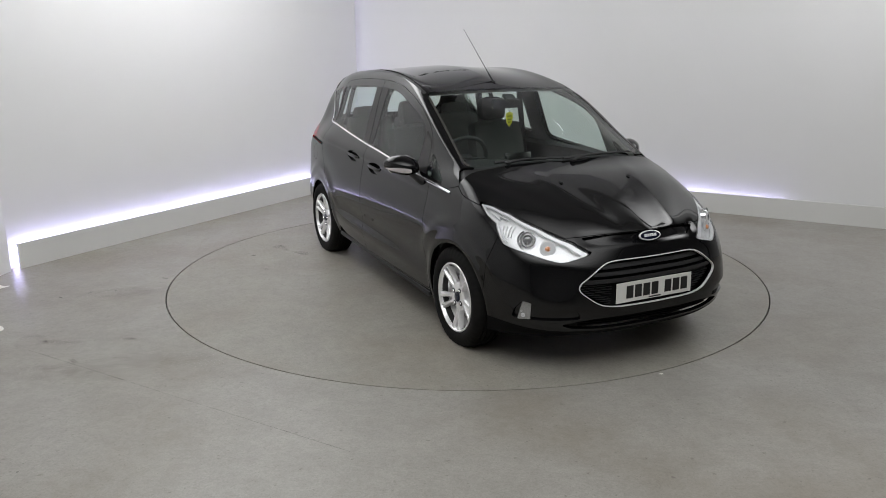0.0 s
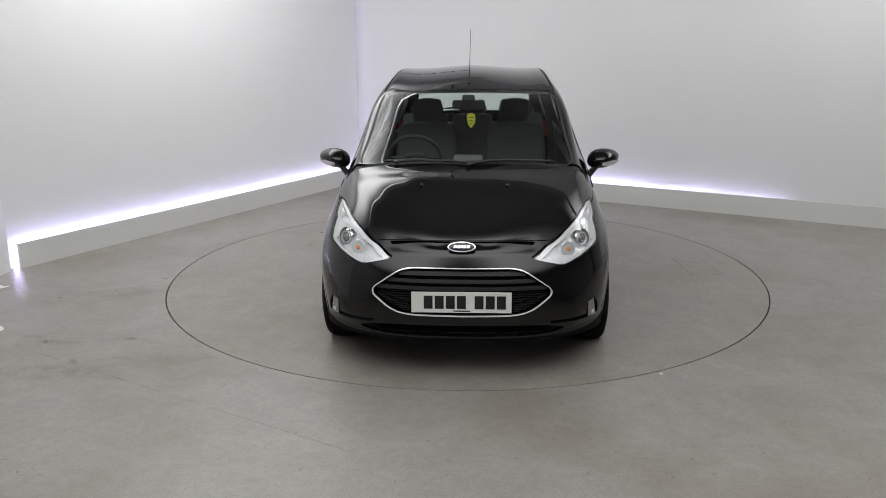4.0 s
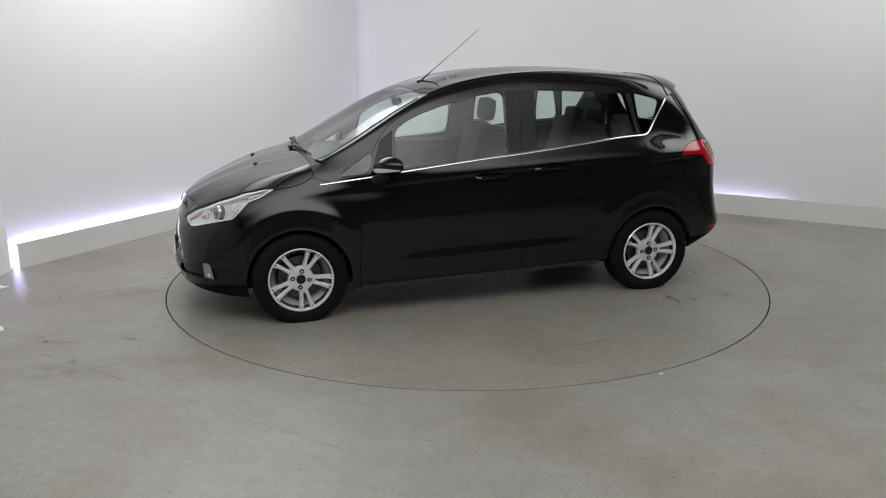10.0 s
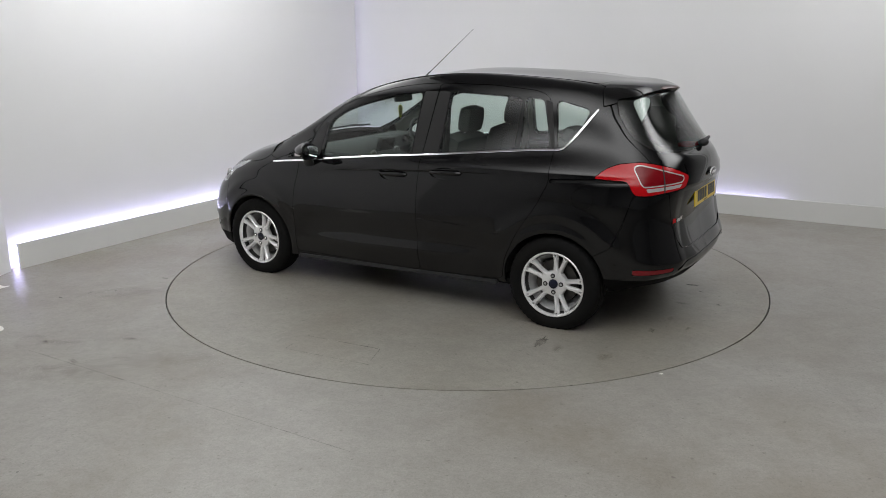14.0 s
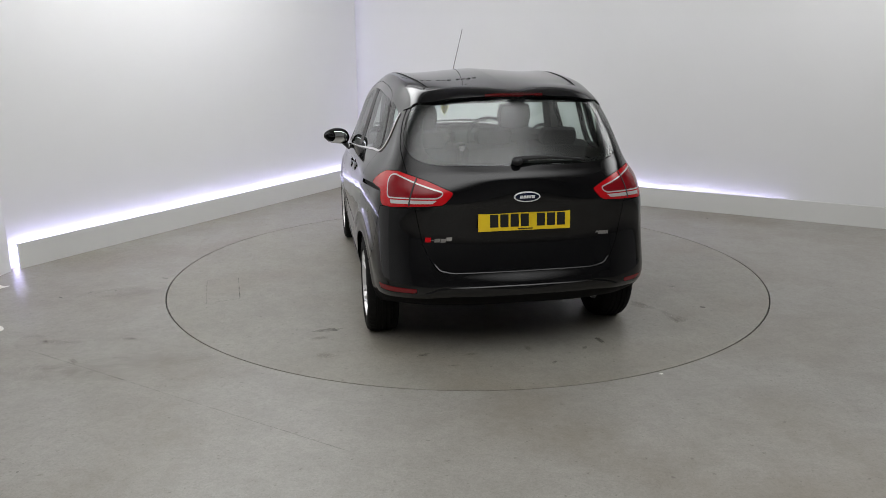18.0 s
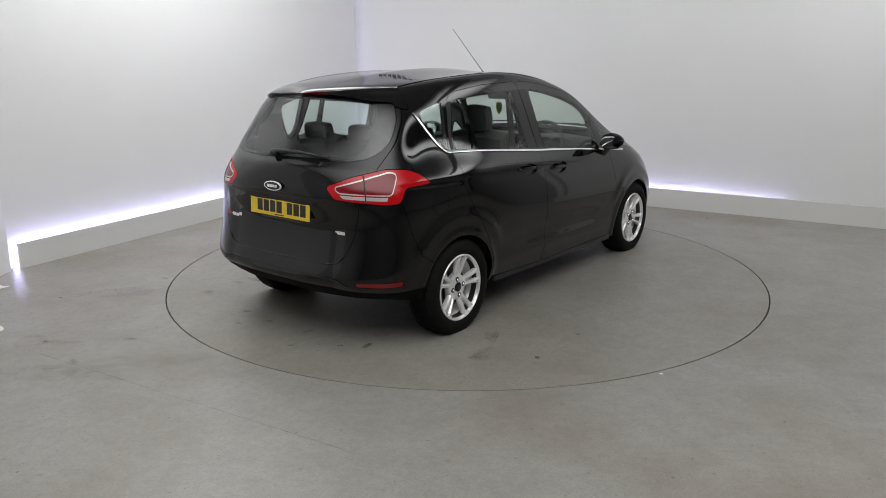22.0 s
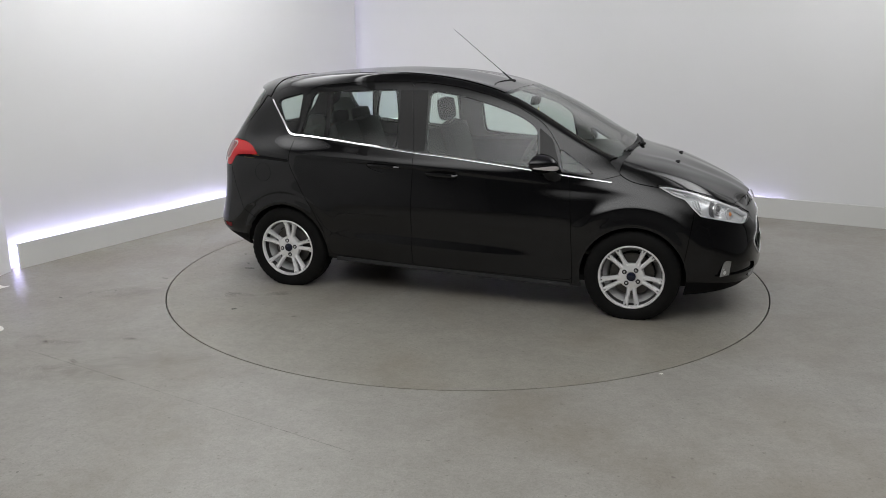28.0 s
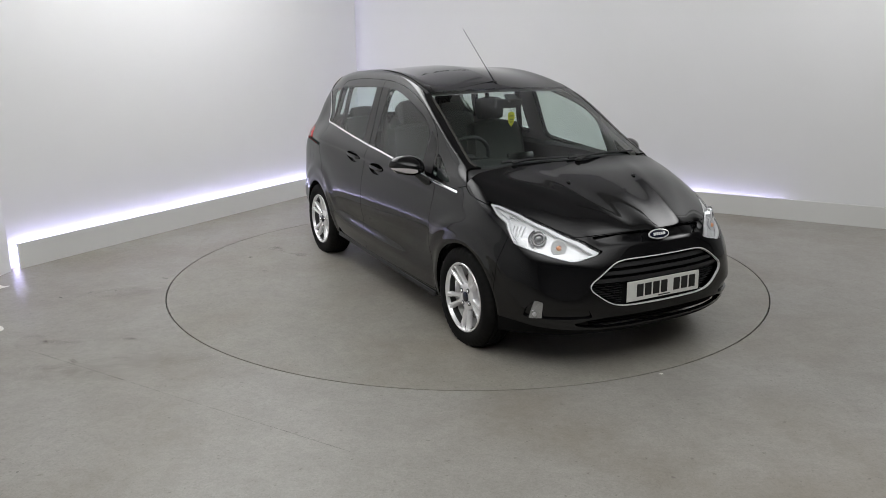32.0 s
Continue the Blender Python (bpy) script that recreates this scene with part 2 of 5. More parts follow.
def prism(outline, depth, m=None, bevel=0.0, seg=2):
    """A flat outline in x, y, raised by depth along z."""
    bm = bmesh.new()
    vs = [bm.verts.new((x, y, 0)) for x, y in outline]
    f = bm.faces.new(vs)
    r = bmesh.ops.extrude_face_region(bm, geom=[f])
    top = [v for v in r["geom"] if isinstance(v, bmesh.types.BMVert)]
    bmesh.ops.translate(bm, verts=top, vec=(0, 0, depth))
    if bevel:
        bmesh.ops.bevel(bm, geom=[e for e in bm.edges if all(v in top for v in e.verts)], offset=bevel, segments=seg, profile=0.6, affect="EDGES")
    if m:
        bmesh.ops.transform(bm, matrix=m, verts=bm.verts)
    return bm


def empty(name, label, category, group=""):
    return tagged(new(name), label, category, group)
# ---- the studio ----
def wall_matrix(along, inward):
    return Matrix(((along.x, inward.x, 0, 0), (along.y, inward.y, 0, 0), (0, 0, 1, 0), (0, 0, 0, 1)))


IN_L = Vector((-ALONG_L.y, ALONG_L.x, 0))
IN_R = Vector((ALONG_R.y, -ALONG_R.x, 0))
if IN_L.dot(-CORNER) < 0:
    IN_L = -IN_L
if IN_R.dot(-CORNER) < 0:
    IN_R = -IN_R
ML = Matrix.Translation(CORNER) @ wall_matrix(ALONG_L, IN_L)   # local x along the wall, y into the room
MR = Matrix.Translation(CORNER) @ wall_matrix(ALONG_R, IN_R)
BACK = 0.075      # the walls stand this far behind the skirting's face
SKIRT_H = 0.205


def slab(name, m, x0, x1, y0, y1, z0, z1, material, label, category="wall"):
    bm = boxed(x1 - x0, y1 - y0, z1 - z0, m @ Matrix.Translation(((x0 + x1) / 2, (y0 + y1) / 2, (z0 + z1) / 2)))
    return tagged(obj(name, bm, material, smooth=False), label, category, kind="structure")


def floor_sheet():
    """The floor with a round hole for the turntable."""
    bm = bmesh.new()
    n = 128
    inner = [bm.verts.new(((TURN_R + 0.005) * math.cos(2 * math.pi * i / n), (TURN_R + 0.005) * math.sin(2 * math.pi * i / n), 0)) for i in range(n)]
    low = [bm.verts.new((v.co.x, v.co.y, -0.06)) for v in inner]
    outer = [bm.verts.new((14 * math.cos(2 * math.pi * i / n), 14 * math.sin(2 * math.pi * i / n), 0)) for i in range(n)]
    for i in range(n):
        j = (i + 1) % n
        bm.faces.new((inner[i], outer[i], outer[j], inner[j]))
        bm.faces.new((low[i], inner[i], inner[j], low[j]))
    return tagged(obj("floor", bm, M_FLOOR, smooth=False), "grey painted concrete studio floor with scuffs", "floor", kind="structure")


floor_sheet()
tagged(obj("pit_base", lathe([(TURN_R + 0.02, -0.07), (TURN_R + 0.02, -0.06), (0.0, -0.06)], n=96), M_GAP, smooth=False), "dark pit under the turntable's rim", "floor", kind="structure")
LEN_L, LEN_R = 4.86, 6.5
GAP = 0.10        # open joint in the corner with a light strip behind
slab("wall_left", ML, GAP, LEN_L + 0.075, -BACK - 0.05, -BACK, 0, CEIL, M_WALL, "plain white painted studio wall")
slab("wall_right", MR, -BACK - 0.4, LEN_R, -BACK - 0.15, -BACK, 0, CEIL, M_WALL, "plain white painted studio wall")
slab("corner_back", ML, -BACK - 0.1, 0.6, -BACK - 0.40, -BACK - 0.30, 0, CEIL, M_WALL, "white lining behind the corner joint")
slab("skirting_left", ML, 0.0, LEN_L, -0.018, 0, 0, SKIRT_H, M_SKIRT, "deep white skirting board lit from behind", "skirting board")
slab("skirting_right", MR, 0.0, LEN_R, -0.018, 0, 0, SKIRT_H, M_SKIRT, "deep white skirting board lit from behind", "skirting board")
# light strips behind the boards and in the corner joint
slab("light_strip_left", ML, 0.05, LEN_L - 0.004, -BACK + 0.004, -0.03, 0.14, 0.155, M_LED, "cold violet-white light strip behind the skirting", "light strip")
slab("light_strip_right_far", MR, 3.7, 4.4, -BACK + 0.004, -0.03, 0.085, 0.10, M_LED, "sagging end of the violet-white light strip", "light strip")
slab("light_strip_right_end", MR, 4.41, 5.05, -BACK + 0.004, -0.03, 0.03, 0.045, M_LED, "sagging end of the violet-white light strip", "light strip")
slab("light_strip_right", MR, 0.05, 3.69, -BACK + 0.004, -0.03, 0.14, 0.155, M_LED, "cold violet-white light strip behind the skirting", "light strip")
slab("light_strip_end", ML, LEN_L - 0.004, LEN_L + 0.004, -BACK + 0.004, -0.03, 0.02, 0.155, M_LED, "upright end of the light strip", "light strip")
slab("light_strip_corner", ML, GAP + 0.03, GAP + 0.06, -BACK - 0.10, -BACK - 0.06, 0.2, CEIL, M_LEDC, "violet-white light strip in the corner joint", "light strip")
# beside and behind the camera: a return panel, then the dark hall
MRET = Matrix.Translation((-3.625, -0.075, 0)) @ wall_matrix(Vector((-0.12, -0.993, 0)), Vector((0.993, -0.12, 0)))
slab("wall_return", MRET, 0.0, 2.6, -0.06, 0.0, 0, CEIL, M_WALL, "white studio wall panel")
slab("hall_wall_left", MRET, 2.6, 9.0, -0.16, 0.0, 0, CEIL + 2, M_HALL, "dark hall wall")
slab("hall_wall_rear", Matrix(), -8, 12, -11.2, -11.0, 0, CEIL + 2, M_HALL, "dark hall wall behind the camera")
slab("hall_wall_right", Matrix(), 9.8, 10.0, -11.2, 1.0, 0, CEIL + 2, M_HALL, "dark hall wall")
slab("hall_wall_back", Matrix(), 4.3, 10.0, 1.30, 1.45, 0, CEIL + 2, M_HALL, "plain hall wall beyond the studio wall")
slab("ceiling", ML, -1, LEN_L + 2.7, -1, 6.6, CEIL, CEIL + 0.12, M_CEIL, "pale grey studio ceiling", "ceiling")
slab("hall_ceiling", Matrix(), -9, 12, -12, 6, CEIL + 1.6, CEIL + 1.75, M_HALL, "dark hall ceiling", "ceiling")


def turntable():
    root = empty("turntable", "round grey turntable flush with the studio floor", "turntable")
    part("disc", lathe([(TURN_R - 0.004, -0.05), (TURN_R - 0.004, -0.001), (TURN_R - 0.005, 0.0), (0.0, 0.0)], n=128), M_DISC, root)
    return root


TABLE = turntable()
# ---- the car's body: a half shell lofted through long lines from nose to tail ----
def spline(knots, values, at):
    """Natural cubic through values (n, 3) at the knots."""
    x, y = np.asarray(knots, float), np.asarray(values, float)
    n = len(x)
    h = np.diff(x)
    a = np.zeros((n, n))
    b = np.zeros((n, *y.shape[1:]))
    a[0, 0] = a[-1, -1] = 1
    for i in range(1, n - 1):
        a[i, i - 1], a[i, i], a[i, i + 1] = h[i - 1], 2 * (h[i - 1] + h[i]), h[i]
        b[i] = 6 * ((y[i + 1] - y[i]) / h[i] - (y[i] - y[i - 1]) / h[i - 1])
    m = np.linalg.solve(a, b.reshape(n, -1)).reshape(y.shape)
    k = np.clip(np.searchsorted(x, at) - 1, 0, n - 2)
    s = (n - 1,) + (1,) * (y.ndim - 1)
    hk = h[k].reshape((-1,) + (1,) * (y.ndim - 1))
    u = (np.asarray(at) - x[k]).reshape(hk.shape)
    w = hk - u
    return (m[k] * w ** 3 + m[k + 1] * u ** 3) / (6 * hk) + (y[k] / hk - m[k] * hk / 6) * w + (y[k + 1] / hk - m[k + 1] * hk / 6) * u


# design lines from nose to tail, one side of the car
LOWER_EDGE = [(1.98, 0, .212), (1.965, .28, .212), (1.89, .53, .208), (1.74, .71, .20), (1.58, .78, .188), (1.245, .80, .18), (.85, .80, .19), (.45, .805, .20), (0, .81, .215), (-.45, .81, .23), (-.9, .80, .245), (-1.245, .79, .25), (-1.5, .775, .262), (-1.71, .71, .305), (-1.88, .45, .32), (-1.915, 0, .32)]
BUMPER_LINE = [(2.035, 0, .29), (2.02, .30, .29), (1.945, .56, .305), (1.79, .735, .32), (1.60, .81, .325), (1.245, .845, .33), (.85, .838, .31), (.45, .843, .32), (0, .848, .33), (-.45, .85, .34), (-.9, .85, .345), (-1.245, .85, .35), (-1.51, .825, .36), (-1.79, .755, .385), (-1.95, .46, .395), (-1.985, 0, .395)]
WIDEST_LINE = [(2.04, 0, .41), (2.022, .30, .41), (1.95, .56, .43), (1.79, .74, .46), (1.61, .82, .48), (1.245, .868, .50), (.85, .862, .50), (.45, .865, .50), (0, .87, .51), (-.45, .873, .52), (-.9, .873, .52), (-1.245, .868, .53), (-1.52, .835, .53), (-1.79, .765, .52), (-1.945, .48, .49), (-1.965, 0, .48)]
FLANK_LINE = [(2.032, 0, .53), (2.017, .28, .54), (1.93, .53, .575), (1.77, .71, .62), (1.58, .795, .665), (1.245, .852, .71), (.85, .858, .72), (.45, .86, .73), (0, .865, .74), (-.45, .868, .75), (-.9, .868, .76), (-1.245, .862, .77), (-1.53, .83, .77), (-1.765, .75, .76), (-1.895, .48, .73), (-1.91, 0, .72)]
SHOULDER_LINE = [(2.0, 0, .62), (1.98, .25, .63), (1.90, .47, .665), (1.73, .64, .74), (1.54, .735, .80), (1.245, .79, .855), (.85, .808, .885), (.45, .822, .91), (0, .826, .94), (-.45, .83, .965), (-.9, .832, .985), (-1.245, .825, .995), (-1.51, .795, .985), (-1.735, .735, .955), (-1.91, .47, .92), (-1.955, 0, .91)]
BELT_LINE = [(1.972, 0, .68), (1.948, .22, .69), (1.87, .39, .725), (1.69, .55, .813), (1.49, .65, .875), (1.22, .725, .93), (.85, .775, .945), (.45, .785, .975), (0, .775, 1.015), (-.45, .76, 1.055), (-.9, .74, 1.095), (-1.245, .708, 1.115), (-1.49, .695, 1.10), (-1.70, .68, 1.055), (-1.87, .45, 1.03), (-1.95, 0, 1.02)]
PILLAR_LINE = [(1.957, 0, .715), (1.93, .18, .74), (1.82, .29, .80), (1.62, .42, .885), (1.42, .53, .945), (1.17, .645, .995), (.80, .672, 1.158), (.42, .645, 1.36), (0, .607, 1.453), (-.45, .604, 1.487), (-.9, .606, 1.474), (-1.2, .598, 1.447), (-1.42, .585, 1.395), (-1.60, .575, 1.30), (-1.785, .43, 1.15), (-1.885, 0, 1.13)]
ROOF_RAIL_LINE = [(1.957, 0, .733), (1.91, .11, .765), (1.79, .18, .828), (1.61, .26, .90), (1.41, .34, .968), (1.185, .45, 1.02), (.80, .485, 1.219), (.42, .48, 1.403), (0, .475, 1.510), (-.45, .47, 1.548), (-.9, .46, 1.538), (-1.2, .455, 1.516), (-1.40, .45, 1.488), (-1.57, .43, 1.44), (-1.685, .34, 1.315), (-1.76, 0, 1.30)]
CENTRE_LINE = [(1.95, 0, .745), (1.89, 0, .785), (1.77, 0, .848), (1.60, 0, .918), (1.40, 0, .982), (1.19, 0, 1.034), (.80, 0, 1.230), (.42, 0, 1.415), (0, 0, 1.533), (-.45, 0, 1.573), (-.9, 0, 1.561), (-1.2, 0, 1.537), (-1.40, 0, 1.513), (-1.56, 0, 1.49), (-1.65, 0, 1.472), (-1.70, 0, 1.45)]
BODY_LINES = [LOWER_EDGE, BUMPER_LINE, WIDEST_LINE, FLANK_LINE, SHOULDER_LINE, BELT_LINE, PILLAR_LINE, ROOF_RAIL_LINE, CENTRE_LINE]


def body_grid(nu=400, nv=200, calm=12):
    lines = np.array(BODY_LINES)
    lines[1:5, 3:13, 1] *= 0.980
    lines[1:4, (5, 11), 1] -= 0.012      # room for the raised arch lips
    # a tighter edge where the flank of the cabin meets the windscreen
    tight = np.array((0, 0, 0, 0, 0, .2, .9, .55, .1, 0, 0, 0, 0, 0, 0, 0))[:, None]

    def between(k, u):
        p, q, r, w = lines[k - 1], lines[k], lines[k + 1], lines[min(k + 2, 8)]
        curved = 0.5 * (2 * q + (r - p) * u + (2 * p - 5 * q + 4 * r - w) * u ** 2 + (3 * q - p - 3 * r + w) * u ** 3)
        return curved * (1 - tight) + (q + (r - q) * u) * tight

    lines = np.concatenate([lines[:6], between(5, 0.84)[None], lines[6:7], between(6, 0.18)[None], lines[7:]])
    # the other half's lines are added past the middle, so that the halves meet without a ridge
    back = np.array((1, -1, 1))
    lines = np.concatenate([lines[:, 2:0:-1] * back, lines, lines[:, -2:-4:-1] * back], axis=1)
    lines = np.concatenate([lines, lines[-2:-4:-1] * back], axis=0)
    step = np.linalg.norm(np.diff(lines, axis=1), axis=2).mean(0)
    ku = np.concatenate([[0], np.cumsum(step)])
    step = np.linalg.norm(np.diff(lines, axis=0), axis=2).mean(1)
    kv = np.concatenate([[0], np.cumsum(step)])
    g = spline(ku, lines.transpose(1, 0, 2), np.linspace(ku[2], ku[-3], nu))
    g = spline(kv, g.transpose(1, 0, 2), np.linspace(0, kv[-3], nv)).transpose(1, 0, 2)
    g[0, :, 1] = g[-1, :, 1] = g[:, -1, 1] = 0
    for _ in range(calm):
        s = g.copy()
        s[1:-1] = 0.25 * g[:-2] + 0.5 * g[1:-1] + 0.25 * g[2:]
        g2 = s.copy()
        g2[:, 1:-1] = 0.25 * s[:, :-2] + 0.5 * s[:, 1:-1] + 0.25 * s[:, 2:]
        g = g2
    g[0, :, 1] = g[-1, :, 1] = g[:, -1, 1] = 0
    return g


def bulge(g):
    """Raised wheel-arch lips and the crease lines pressed into the flanks."""
    x, y, z = g[..., 0], g[..., 1], g[..., 2]
    side = np.clip((np.abs(y) - 0.6) / 0.15, 0, 1)
    for cx_ in (1.245, -1.245):
        r = np.hypot(x - cx_, z - 0.285)
        y += side * 0.009 * np.exp(-((r - 0.345) / 0.035) ** 2)
        brow = 1 / (1 + np.exp((r - 0.475) / 0.018))
        y += side * 0.016 * brow * np.clip((z - 0.45) / 0.15, 0, 1) * np.clip((r - 0.30) / 0.15, 0, 1)
    low = 0.40 - 0.03 * x
    y += side * np.exp(-((x + 0.05) / 0.8) ** 4) * (0.010 * np.exp(-((z - low + 0.04) / 0.05) ** 2) - 0.014 * np.exp(-((z - low - 0.06) / 0.07) ** 2))
    # shoulder crease: full above, hollow below
    sh = 0.905 - 0.062 * x - 0.012 * x * x
    y += side * np.exp(-((x + 0.45) / 1.35) ** 6) * (0.010 / (1 + np.exp(-(z - sh) / 0.006)) - 0.010) * np.exp(-((z - sh) / 0.12) ** 2)
    # bumper ledges at the tail and the lip at the nose
    tail = np.clip((-1.6 - x) / 0.15, 0, 1)
    ledge = 0.500
    x -= tail * 0.004 / (1 + np.exp((z - ledge) / 0.012))
    smile = 0.442 - 0.10 * np.clip((np.abs(y) - 0.42) / 0.2, 0, 1) ** 2
    x += tail * 0.006 * np.clip((0.60 - np.abs(y)) / 0.1, 0, 1) / (1 + np.exp((z - smile) / 0.008))
    nose = np.clip((x - 1.60) / 0.15, 0, 1)
    lip = 0.232 + 0.034 * np.clip((np.abs(y) - 0.38) / 0.36, 0, 1)
    x += nose * 0.011 * np.exp(-((z - lip) / 0.014) ** 2)
    x -= nose * 0.010 / (1 + np.exp((z - 0.692) / -0.005)) * np.clip((0.42 - np.abs(y)) / 0.06, 0, 1) / (1 + np.exp((z - 0.748) / 0.006))
    x -= tail * 0.006 * np.clip((0.66 - np.abs(y)) / 0.1, 0, 1) / (1 + np.exp((z - 1.06 - 0.05 * y * y) / 0.012))
    x += tail * 0.010 * np.clip((0.52 - np.abs(y)) / 0.08, 0, 1) / (1 + np.exp((z - 0.885) / 0.005))
    # raised ridges on the bonnet
    ridge = 0.17 + 0.20 * np.clip((1.95 - x) / 0.75, 0, 1)
    on = np.clip((x - 1.15) / 0.2, 0, 1) * np.clip((z - 0.70) / 0.07, 0, 1) * np.clip((0.62 - y) / 0.1, 0, 1)
    z += on * 0.0030 * np.exp(-((np.abs(y) - ridge) / 0.055) ** 2) * np.clip((1.93 - x) / 0.1, 0, 1)
    return g


class Shell:
    """Triangles with a smooth normal at each corner."""

    def __init__(self, v, n, t):
        self.v, self.n, self.t = v, n, t

    def cut(self, f):
        """Keep where f(x, y, z) is negative."""
        val = f(self.v[:, 0], self.v[:, 1], self.v[:, 2])
        val = np.where(np.abs(val) < 1e-6, 1e-6, val)
        ins = val < 0
        c = ins[self.t].sum(1)
        keep = [self.t[c == 3]]
        v, n = [self.v], [self.n]
        count = len(self.v)
        mixed = self.t[(c == 1) | (c == 2)]
        if len(mixed):
            k = ins[mixed].sum(1)
            odd = np.where((k == 1)[:, None], ins[mixed], ~ins[mixed]).argmax(1)
            rows = np.arange(len(mixed))
            a, b, d = mixed[rows, odd], mixed[rows, (odd + 1) % 3], mixed[rows, (odd + 2) % 3]
            e = np.concatenate([np.stack([a, b], 1), np.stack([a, d], 1)])
            e.sort(axis=1)
            ue, inv = np.unique(e, axis=0, return_inverse=True)
            inv = inv.reshape(-1)
            w = (val[ue[:, 0]] / (val[ue[:, 0]] - val[ue[:, 1]]))[:, None]
            v.append(self.v[ue[:, 0]] * (1 - w) + self.v[ue[:, 1]] * w)
            n.append(self.n[ue[:, 0]] * (1 - w) + self.n[ue[:, 1]] * w)
            ab, ad = count + inv[:len(a)], count + inv[len(a):]
            one, two = k == 1, k == 2
            keep.append(np.stack([a, ab, ad], 1)[one])
            keep.append(np.stack([b, d, ad], 1)[two])
            keep.append(np.stack([b, ad, ab], 1)[two])
        t = np.concatenate(keep)
        v, n = np.concatenate(v), np.concatenate(n)
        used = np.unique(t)
        idx = np.full(len(v), -1)
        idx[used] = np.arange(len(used))
        return Shell(v[used], n[used] / np.maximum(np.linalg.norm(n[used], axis=1, keepdims=True), 1e-9), idx[t])

    def fine(self, times=1):
        """Each triangle split in four."""
        s = self
        for _ in range(times):
            e = np.sort(np.concatenate([s.t[:, [0, 1]], s.t[:, [1, 2]], s.t[:, [2, 0]]]), axis=1)
            ue, inv = np.unique(e, axis=0, return_inverse=True)
            inv = inv.reshape(-1)
            k, m = len(s.v), len(s.t)
            ab, bc, ca = k + inv[:m], k + inv[m:2 * m], k + inv[2 * m:]
            a, b, c = s.t.T
            n = s.n[ue].mean(1)
            s = Shell(np.concatenate([s.v, s.v[ue].mean(1)]), np.concatenate([s.n, n / np.maximum(np.linalg.norm(n, axis=1, keepdims=True), 1e-9)]),
                      np.concatenate([np.stack(q, 1) for q in ((a, ab, ca), (ab, b, bc), (ca, bc, c), (ab, bc, ca))]))
        return s

    def pushed(self, d):
        return Shell(self.v + self.n * d, self.n, self.t)

    def mirrored(self):
        s = np.array([1, -1, 1])
        return Shell(self.v * s, self.n * s, self.t[:, ::-1])

    def both(self):
        m = self.mirrored()
        return Shell(np.concatenate([self.v, m.v]), np.concatenate([self.n, m.n]), np.concatenate([self.t, m.t + len(self.v)]))

    def made(self, name, material, parent, label="", lip=0.02):
        """Link as a mesh, with its free edges turned inwards by lip."""
        v, n, t = self.v, self.n, self.t
        e = np.concatenate([t[:, [0, 1]], t[:, [1, 2]], t[:, [2, 0]]])
        es = np.sort(e, axis=1)
        _, first, cnt = np.unique(es, axis=0, return_index=True, return_counts=True)
        rim = e[first[cnt == 1]]
        rim = rim[~((np.abs(v[rim[:, 0], 1]) < 1e-4) & (np.abs(v[rim[:, 1], 1]) < 1e-4))]
        verts, faces = [v], [tuple(map(int, f)) for f in t]
        loop_n = n[t.reshape(-1)]
        if lip and len(rim):
            a, b = rim[:, 0], rim[:, 1]
            k, base = len(rim), len(v)
            verts += [v[a], v[b], v[b] - n[b] * lip, v[a] - n[a] * lip]
            ids = np.arange(k)
            q = np.stack([base + k + ids, base + ids, base + 3 * k + ids, base + 2 * k + ids], 1)
            faces += [tuple(map(int, f)) for f in q]
            loop_n = np.concatenate([loop_n, np.zeros((4 * k, 3))])
        me = bpy.data.meshes.new(name)
        me.from_pydata(np.concatenate(verts).tolist(), [], faces)
        me.polygons.foreach_set("use_smooth", [True] * len(me.polygons))
        me.normals_split_custom_set(loop_n.tolist())
        me.materials.append(material)
        ob = new(name, me)
        ob.parent = parent
        if label:
            ob["label"] = label
        return ob


def make_shell():
    g = bulge(body_grid())
    nu, nv = g.shape[:2]
    gu, gv = np.gradient(g, axis=0), np.gradient(g, axis=1)
    n = np.cross(gv, gu)
    n /= np.maximum(np.linalg.norm(n, axis=2, keepdims=True), 1e-9)
    n[0, :, 1] = n[-1, :, 1] = n[:, -1, 1] = 0
    n[0, -1], n[-1, -1] = (0.7, 0, 0.7), (-0.7, 0, 0.7)
    n /= np.maximum(np.linalg.norm(n, axis=2, keepdims=True), 1e-9)
    i = np.arange(nu * nv).reshape(nu, nv)
    a, b, c, d = i[:-1, :-1].ravel(), i[1:, :-1].ravel(), i[1:, 1:].ravel(), i[:-1, 1:].ravel()
    t = np.concatenate([np.stack([a, d, c], 1), np.stack([a, c, b], 1)])
    s = Shell(g.reshape(-1, 3), n.reshape(-1, 3), t)
    mid = s.v[(nu // 2) * nv + nv // 3]
    if s.n[(nu // 2) * nv + nv // 3][1] < 0:
        s.n = -s.n
    tn = np.cross(s.v[t[:, 1]] - s.v[t[:, 0]], s.v[t[:, 2]] - s.v[t[:, 0]])
    if (tn * s.n[t[:, 0]]).sum() < 0:
        s.t = s.t[:, ::-1]
    return s


